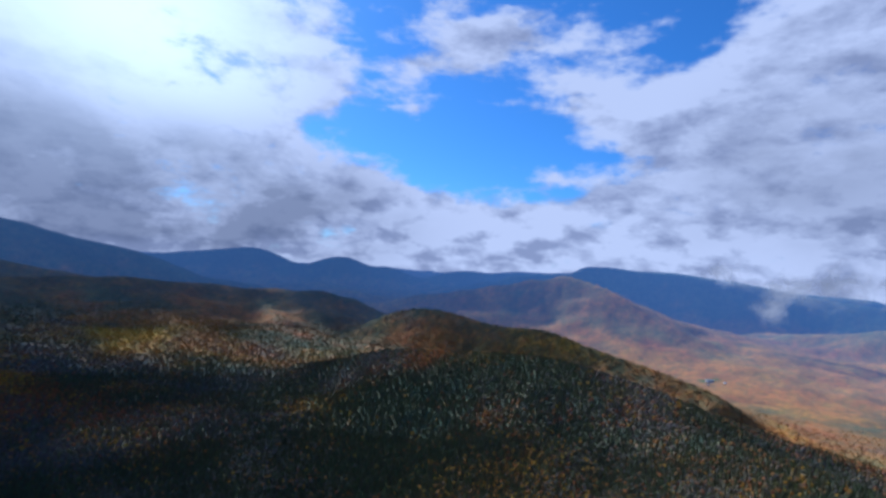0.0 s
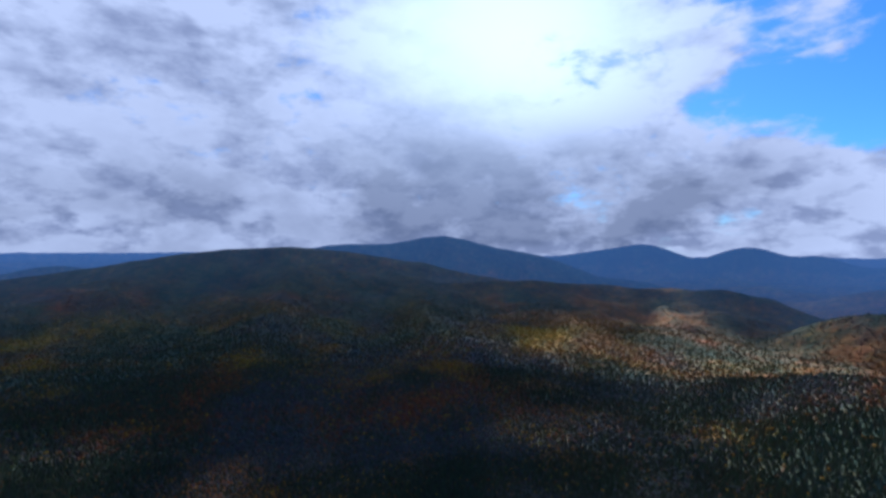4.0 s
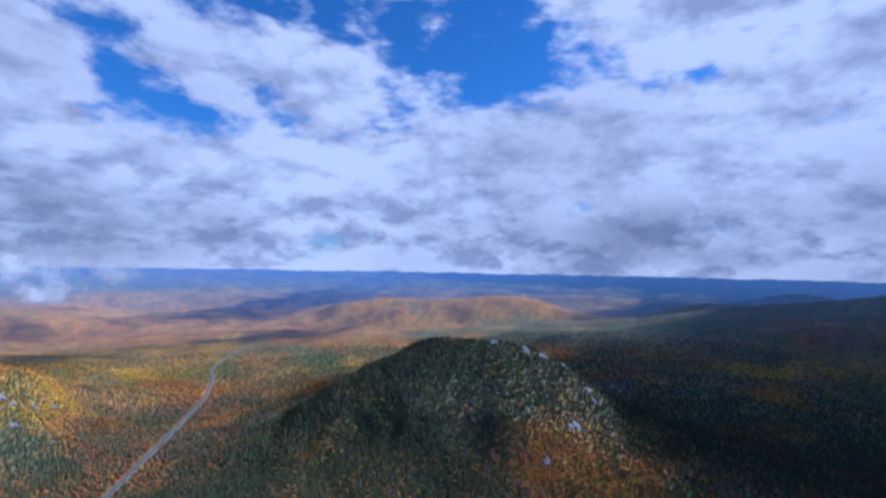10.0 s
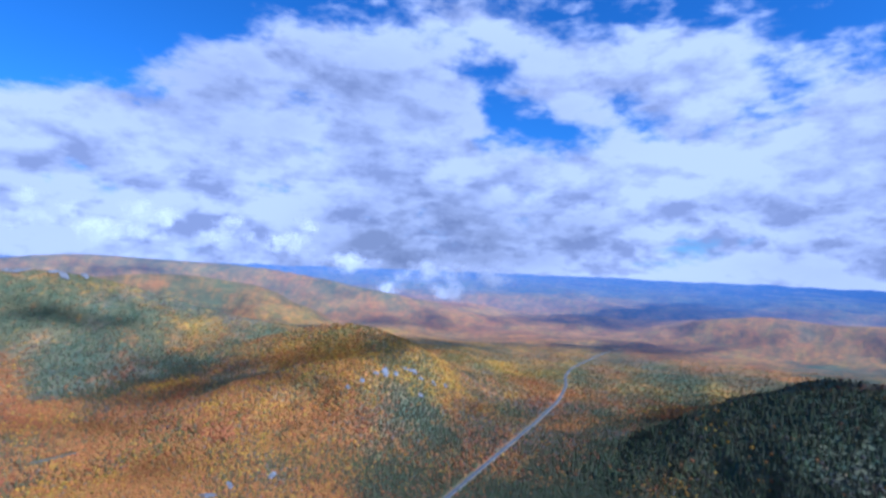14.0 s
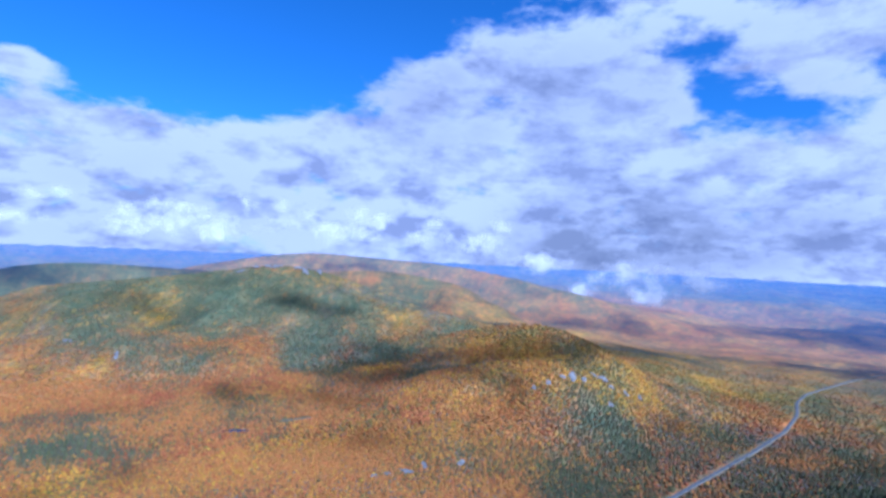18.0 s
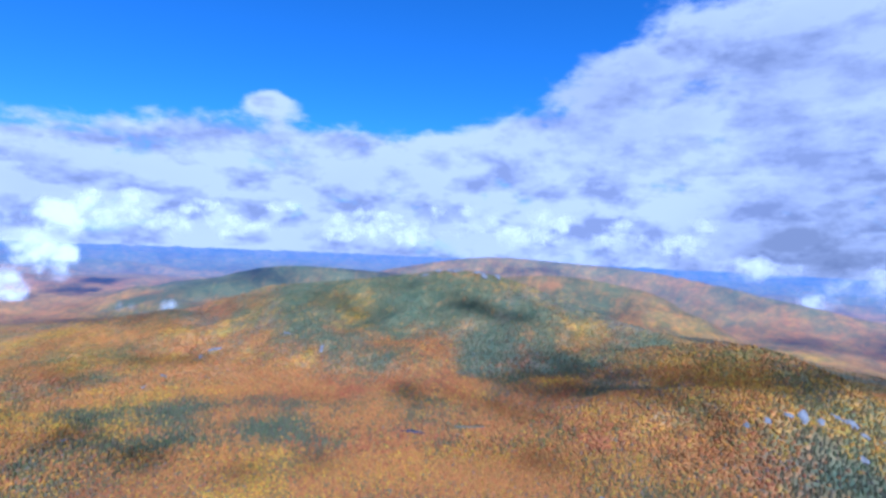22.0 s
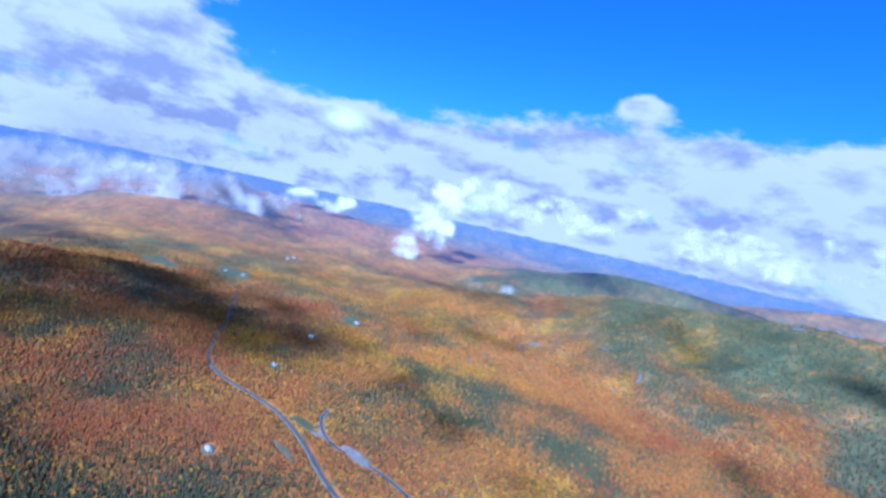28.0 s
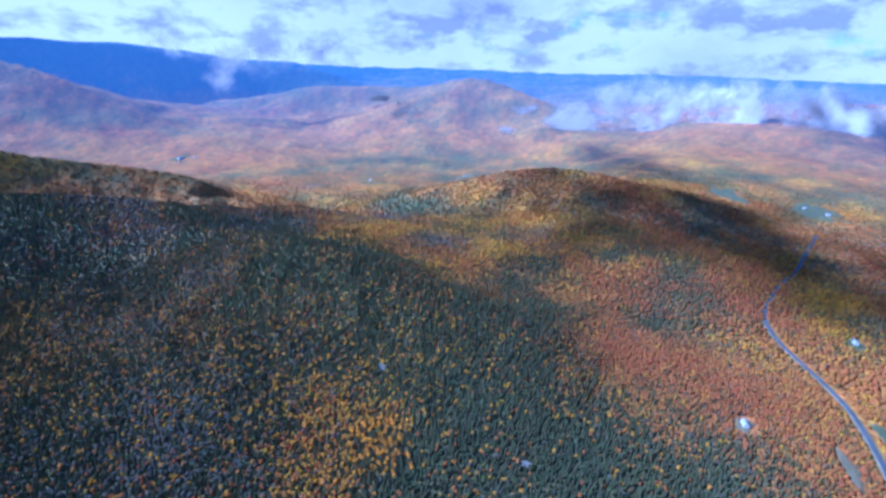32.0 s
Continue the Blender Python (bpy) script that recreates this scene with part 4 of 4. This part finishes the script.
for k, (x, y, a, b, c) in enumerate([(592, -395, 10, 6, 2), (570, -407, 7, 4, 2), (603, -383, 8, 5, 2), (751, -669, 14, 4, 2), (769, -811, 20, 6, 2), (725, -611, 12, 5, 2), (771, -774, 12, 5, 2), (537, -895, 14, 5, 2), (649, -911, 16, 5, 2)]):
    rock_slab("rock_ledge", "bare grey rock ledge in the autumn woods", x, y, (a, b, c), 90 + k)
for k, (x, y, a, b, c) in enumerate([(397, -1308, 14, 10, 10), (373, -1307, 20, 9, 5), (313, -1315, 16, 8, 4), (427, -1297, 12, 7, 4), (291, -1307, 22, 9, 3), (253, -1317, 18, 8, 3), (460, -1273, 14, 6, 3)]):
    rock_slab("summit_rock", "bare pale rock on the hill summit", x, y, (a, b, c), 110 + k, lift=3.0)
rock_slab("rock_slab", "small grey rock opening in the spruce", 275, 196, (6, 3, 2), 130)
rock_slab("rock_slab", "small grey rock opening in the spruce", 262, 40, (6, 4, 2), 131)


# ---- buildings ----


def part(name, bm, mat, parent, label=""):
    me = bpy.data.meshes.new(name)
    bm.to_mesh(me)
    bm.free()
    me.materials.append(mat)
    ob = new(name, me)
    ob.parent = parent
    if label:
        ob["label"] = label
    return ob


def box(x0, y0, z0, x1, y1, z1):
    bm = bmesh.new()
    bmesh.ops.create_cube(bm, size=1)
    for v in bm.verts:
        v.co = ((x0 + x1) / 2 + v.co.x * (x1 - x0), (y0 + y1) / 2 + v.co.y * (y1 - y0), (z0 + z1) / 2 + v.co.z * (z1 - z0))
    return bm


def gable(l, w_, z0, rise, over=0.5, thick=0.25):
    bm = bmesh.new()
    rows_ = []
    for x in (-l / 2 - over, l / 2 + over):
        rows_.append([bm.verts.new((x, y, z)) for y, z in ((-w_ / 2 - over, z0), (0, z0 + rise), (w_ / 2 + over, z0), (w_ / 2 + over, z0 - thick), (0, z0 + rise - thick), (-w_ / 2 - over, z0 - thick))])
    a, b = rows_
    for i in range(6):
        bm.faces.new((a[i], b[i], b[(i + 1) % 6], a[(i + 1) % 6]))
    bm.faces.new(a[::-1])
    bm.faces.new(b)
    bmesh.ops.recalc_face_normals(bm, faces=bm.faces)
    return bm


def building(name, label, x, y, l, w_, h, turn, floors=1):
    root = new(name)
    x, y = x * K, y * K
    p_ = drawn_in(np.array((x, y, ground_z(x, y)[0] + 0.9)))
    root.matrix_world = pose(*p_, 0, 0, turn)
    part("wall", box(-l / 2, -w_ / 2, -2, l / 2, w_ / 2, h), white_paint, root)
    part("roof", gable(l, w_, h + 0.1, w_ * 0.3), roofing, root, "pale metal gable roof")
    part("door", box(-0.5, -w_ / 2 - 0.06, 0, 0.5, -w_ / 2 + 0.02, 2.05), window_dark, root)
    for f in range(floors):
        for i in range(max(2, int(l / 4))):
            wx = -l / 2 + (i + 0.5) * l / max(2, int(l / 4)) + 0.9
            for side in (-1, 1):
                y0, y1 = sorted((side * (w_ / 2 - 0.02), side * (w_ / 2 + 0.05)))
                part("window", box(wx - 0.5, y0, 1.0 + f * 2.8, wx + 0.5, y1, 2.2 + f * 2.8), window_dark, root)
    OPEN.append((x, y, l * 0.8, w_ * 0.9, turn))
    return tagged(root, label, "house")


building("farmhouse", "small white house in a clearing by the road", 419, -103, 12, 7, 3.5, 20)
building("farmhouse", "white house in the wooded valley", 800, -295, 13, 8, 4, 60)
building("farmhouse", "white house on a small plot in the woods", 654, -205, 11, 7, 3.5, 10)
building("farmhouse", "farmhouse at the edge of a sunlit clearing", 905, -420, 14, 8, 4, 30)
building("school_building", "long white building beside a green field in the valley", 1020, 1808, 42, 14, 7, 10, 2)
for k, (x, y) in enumerate([(1440, 742), (1472, 800), (1226, 1030), (1250, -215), (1280, -175), (1060, 1780), (990, 1770), (1633, -420), (1610, -395)]):
    building("farmhouse", "white village house in the far valley", x, y, 12, 8, 4.5, 37 * k)

# ---- the woods ----


def crown_shape(kind, r):
    """Vertices and triangles of one unit tree crown: radius 1, height 1."""
    v, f = [], []

    def ring(n, z, rr, wob):
        k = len(v)
        for i in range(n):
            a = 2 * math.pi * (i + 0.5 * r.random()) / n
            q = rr * (1 + r.uniform(-wob, wob))
            v.append((q * math.cos(a), q * math.sin(a), z + r.uniform(-wob, wob) * 0.12))
        return list(range(k, k + n))

    def band(a, b):
        n = len(a)
        for i in range(n):
            j = (i + 1) % n
            f.extend(((a[i], a[j], b[j]), (a[i], b[j], b[i])))

    def cap(a, z):
        k = len(v)
        v.append((r.uniform(-.08, .08), r.uniform(-.08, .08), z))
        f.extend((a[i], a[(i + 1) % len(a)], k) for i in range(len(a)))
    if kind == "spruce":
        for z, rr, top in ((0.04, 1.0, 0.62), (0.40, 0.66, 1.0)):
            cap(ring(5, z, rr, 0.22), top)
    elif kind == "round":
        a, b, c_ = ring(6, 0.16, 0.72, 0.2), ring(6, 0.52, 1.0, 0.24), ring(6, 0.84, 0.62, 0.28)
        band(a, b)
        band(b, c_)
        cap(c_, 1.0)
    else:
        a, b = ring(4, 0.2, 0.95, 0.2), ring(4, 0.66, 0.9, 0.25)
        band(a, b)
        cap(b, 1.0)
    return np.array(v), np.array(f)


def plant(spots, kinds, shares, seed):
    """Crowns at the spots (x, y, spacing), joined by kind into single meshes of woodland."""
    r = np.random.default_rng(seed)
    x, y, gap = spots
    z = ground_z(x, y)
    pr = random.Random(seed)
    far = np.hypot(x - EYE[0], y - EYE[1]) > 690
    groups = {}
    for a in range(6):
        for distant in (False, True):
            idx = np.where((kinds == a) & (far == distant))[0]
            if not len(idx):
                continue
            shape = "spruce" if a == 0 else ("clump" if distant else "round")
            for variant in range(5):
                sub = idx[variant::5]
                if not len(sub):
                    continue
                v, f = crown_shape(shape, pr)
                n = len(sub)
                size = (gap[sub] / 5.2) ** 0.6
                if a == 0:
                    rad_, hgt = r.uniform(2.2, 3.2, n) * size, r.uniform(6.5, 12, n) * size ** 0.6
                else:
                    rad_, hgt = r.uniform(2.4, 3.9, n) * size, r.uniform(4.6, 7.2, n) * size ** 0.6
                hgt = hgt * np.interp(np.hypot(x[sub] - EYE[0], y[sub] - EYE[1]), [1100, 1900, 2600], [1.0, 0.5, 0.3])
                t = r.uniform(0, 6.283, n)
                ct, st = np.cos(t)[:, None] * rad_[:, None], np.sin(t)[:, None] * rad_[:, None]
                P = np.stack([x[sub, None] + v[:, 0] * ct - v[:, 1] * st, y[sub, None] + v[:, 0] * st + v[:, 1] * ct, z[sub, None] - 0.4 + v[:, 2] * hgt[:, None]], -1)
                own_ = np.interp(np.hypot(x[sub] - EYE[0], y[sub] - EYE[1]), [500, 900, 1500, 2400], [0.85, 0.6, 0.42, 0.25])[:, None]
                col = (own_ * LEAVES[a] + (1 - own_) * (shares[sub] @ LEAVES)) * r.uniform(0.82, 1.18, (n, 1)) * (1 + r.uniform(-0.12, 0.12, (n, 3)))
                F = f[None] + (np.arange(n) * len(v))[:, None, None]
                groups.setdefault(a, []).append((P.reshape(-1, 3), F.reshape(-1, 3), np.repeat(col, len(v), 0)))
    labels = (("spruce_forest", "dark green pointed spruce trees covering the hills"), ("maple_forest", "orange autumn maple trees"), ("red_maple_forest", "rust-red autumn maple trees"),
              ("birch_forest", "golden yellow birch trees"), ("bare_forest", "grey-brown leafless hardwood trees"), ("green_forest", "olive green hardwood trees"))
    for a, pieces in groups.items():
        V = np.concatenate([p_[0] for p_ in pieces])
        off, Fs = 0, []
        for p_ in pieces:
            Fs.append(p_[1] + off)
            off += len(p_[0])
        me = mesh_from(labels[a][0], drawn_in(V), np.concatenate(Fs), crowns, a != 0, np.concatenate([p_[2] for p_ in pieces]))
        tagged(new(labels[a][0], me), labels[a][1], "forest", kind="stuff")


def spread():
    r = np.random.default_rng(17)
    xs, ys, gs = [], [], []
    for r0, r1, gap in ((330, 950, 4.0), (950, 1450, 6.8), (1450, 2600, 10.5)):
        n = int(2 * r1 / gap) + 2
        i, j = np.meshgrid(np.arange(n), np.arange(n), indexing="ij")
        x = EYE[0] - r1 + (i + 0.5 * (j % 2)) * gap + r.uniform(-.42, .42, i.shape) * gap
        y = EYE[1] - r1 + j * gap + r.uniform(-.42, .42, i.shape) * gap
        d = np.hypot(x - EYE[0], y - EYE[1])
        ok = (d >= r0) & (d < r1)
        # the near south-west and north are passed over out of sight
        bearing_ = np.degrees(np.arctan2(x - EYE[0], y - EYE[1]))
        ok &= (d > 700) | ((bearing_ > 15) & (bearing_ < 140))
        ok &= r.random(d.shape) > np.interp(d, [1350, 2600], [0.0, 0.97])
        xs.append(x[ok]); ys.append(y[ok]); gs.append(np.full(ok.sum(), gap))
    x, y, g = np.concatenate(xs), np.concatenate(ys), np.concatenate(gs)
    keep = np.ones(len(x), bool)
    for spot in OPEN:
        keep &= inside(x, y, spot, 1.12) > 1
    for line, half in ((WEST, 10.0), (EAST[:len(EAST) * 62 // 100], 10.0), (EAST[len(EAST) * 62 // 100:], 4.5), (RIVER, 7)):
        for px, py in line[::1]:
            keep &= (x - px) ** 2 + (y - py) ** 2 > half ** 2
    return x[keep], y[keep], g[keep]


TX, TY, TG = spread()
TSHARE = land(TX, TY, True)
TKIND = (np.random.default_rng(23).random(len(TX))[:, None] > np.cumsum(TSHARE, -1)).sum(-1).clip(0, 5)


def birch(r, variant):
    """A golden birch: tapered trunk, four limbs and a crown of many leafy clumps."""
    root = new("birch_tree")
    h = r.uniform(6, 8)
    bm = bmesh.new()
    bmesh.ops.create_cone(bm, segments=7, radius1=0.22, radius2=0.07, depth=h * 0.8, cap_ends=True, matrix=Matrix.Translation((0, 0, h * 0.4 - 0.5)))
    part("trunk", bm, bark, root, "pale birch trunk")
    for i in range(4):
        a = 1.57 * i + r.uniform(-.4, .4)
        tip = Vector((math.cos(a) * 1.6, math.sin(a) * 1.6, h * r.uniform(.62, .8)))
        foot = Vector((0, 0, h * r.uniform(.3, .5)))
        bm = bmesh.new()
        m = Matrix.Translation((foot + tip) / 2) @ (tip - foot).to_track_quat("Z", "Y").to_matrix().to_4x4()
        bmesh.ops.create_cone(bm, segments=5, radius1=0.10, radius2=0.03, depth=(tip - foot).length, cap_ends=True, matrix=m)
        part("limb", bm, bark, root)
    bm = bmesh.new()
    for i in range(26):
        a, q, z = r.uniform(0, 6.28), math.sqrt(r.random()), r.uniform(0.36, 0.98)
        wide = 2.0 * math.sin(math.pi * min(1, (z - 0.2) / 0.85)) ** 0.7
        s = r.uniform(0.5, 0.85)
        res = bmesh.ops.create_icosphere(bm, subdivisions=1, radius=s, matrix=Matrix.Translation((math.cos(a) * q * wide, math.sin(a) * q * wide, z * h)))
        for v in res["verts"]:
            v.co += Vector((r.uniform(-.3, .3), r.uniform(-.3, .3), r.uniform(-.25, .25))) * s
    tone = r.uniform(0.75, 1.15)
    ob = part("crown", bm, crowns, root, "golden yellow leaves" if variant % 2 == 0 else "amber orange leaves")
    base_ = LEAVES[3] * 1.45 if variant % 2 == 0 else LEAVES[1] * 0.3 + LEAVES[3] * 0.9
    c = np.ones((len(ob.data.vertices), 4), np.float32)
    c[:, :3] = base_ * tone * np.random.default_rng(variant).uniform(.8, 1.2, (len(c), 1))
    ob.data.attributes.new("leaf", "FLOAT_COLOR", "POINT").data.foreach_set("color", c.ravel())
    return tagged(root, "golden autumn birch among dark spruce", "tree", group="golden birches on the ridge")


def spruce(r, variant):
    """A spruce: trunk and a crown of ragged drooping tiers."""
    root = new("spruce_tree")
    h = r.uniform(7.5, 11.5)
    bm = bmesh.new()
    bmesh.ops.create_cone(bm, segments=6, radius1=0.2, radius2=0.04, depth=h * 0.95, cap_ends=True, matrix=Matrix.Translation((0, 0, h * 0.475 - 0.5)))
    part("trunk", bm, bark, root, "grey-brown trunk")
    bm = bmesh.new()
    for i in range(7):
        z, rr = h * (0.06 + 0.125 * i), 2.4 * (1 - i / 7.6)
        top = bm.verts.new((0, 0, z + h * 0.22))
        rim = []
        for k in range(14):
            a = 6.283 * k / 14 + 0.2 * i
            q = rr * (1 if k % 2 == 0 else 0.62) * r.uniform(.85, 1.15)
            rim.append(bm.verts.new((q * math.cos(a), q * math.sin(a), z - (0.25 if k % 2 == 0 else -0.2) + r.uniform(-.15, .15))))
        for k in range(14):
            bm.faces.new((rim[k], rim[(k + 1) % 14], top))
    ob = part("crown", bm, crowns, root, "dark green needles")
    c = np.ones((len(ob.data.vertices), 4), np.float32)
    c[:, :3] = LEAVES[0] * np.random.default_rng(variant).uniform(.7, 1.3, (len(c), 1))
    ob.data.attributes.new("leaf", "FLOAT_COLOR", "POINT").data.foreach_set("color", c.ravel())
    return tagged(root, "dark green spruce on the near ridge", "tree", group="spruces on the ridge")


# the nearest stand, tree by tree
nearest = ((TX / K - 212) / 75) ** 2 + ((TY / K - 140) / 75) ** 2 < 1
own = random.Random(41)
single = np.zeros(len(TX), bool)
for kinds_, maker, most in (((1, 3), birch, 130), ((0,), spruce, 130)):
    idx = np.where(nearest & np.isin(TKIND, kinds_))[0]
    idx = idx[np.argsort(((TX[idx] / K - 212) / 75) ** 2 + ((TY[idx] / K - 140) / 75) ** 2)][:most]
    single[idx] = True
    models = []
    zs = ground_z(TX[idx], TY[idx]) if len(idx) else []
    for n_, (i, z_) in enumerate(zip(idx, zs)):
        m = pose(TX[i], TY[i], z_, 0, 0, own.uniform(0, 360)) 
        if n_ < 6:
            tree = maker(own, n_)
            tree.matrix_basis = m
            models.append(tree)
        else:
            copy_thing(models[n_ % 6], m)
rest = ~single
plant((TX[rest], TY[rest], TG[rest]), TKIND[rest], TSHARE[rest], 29)
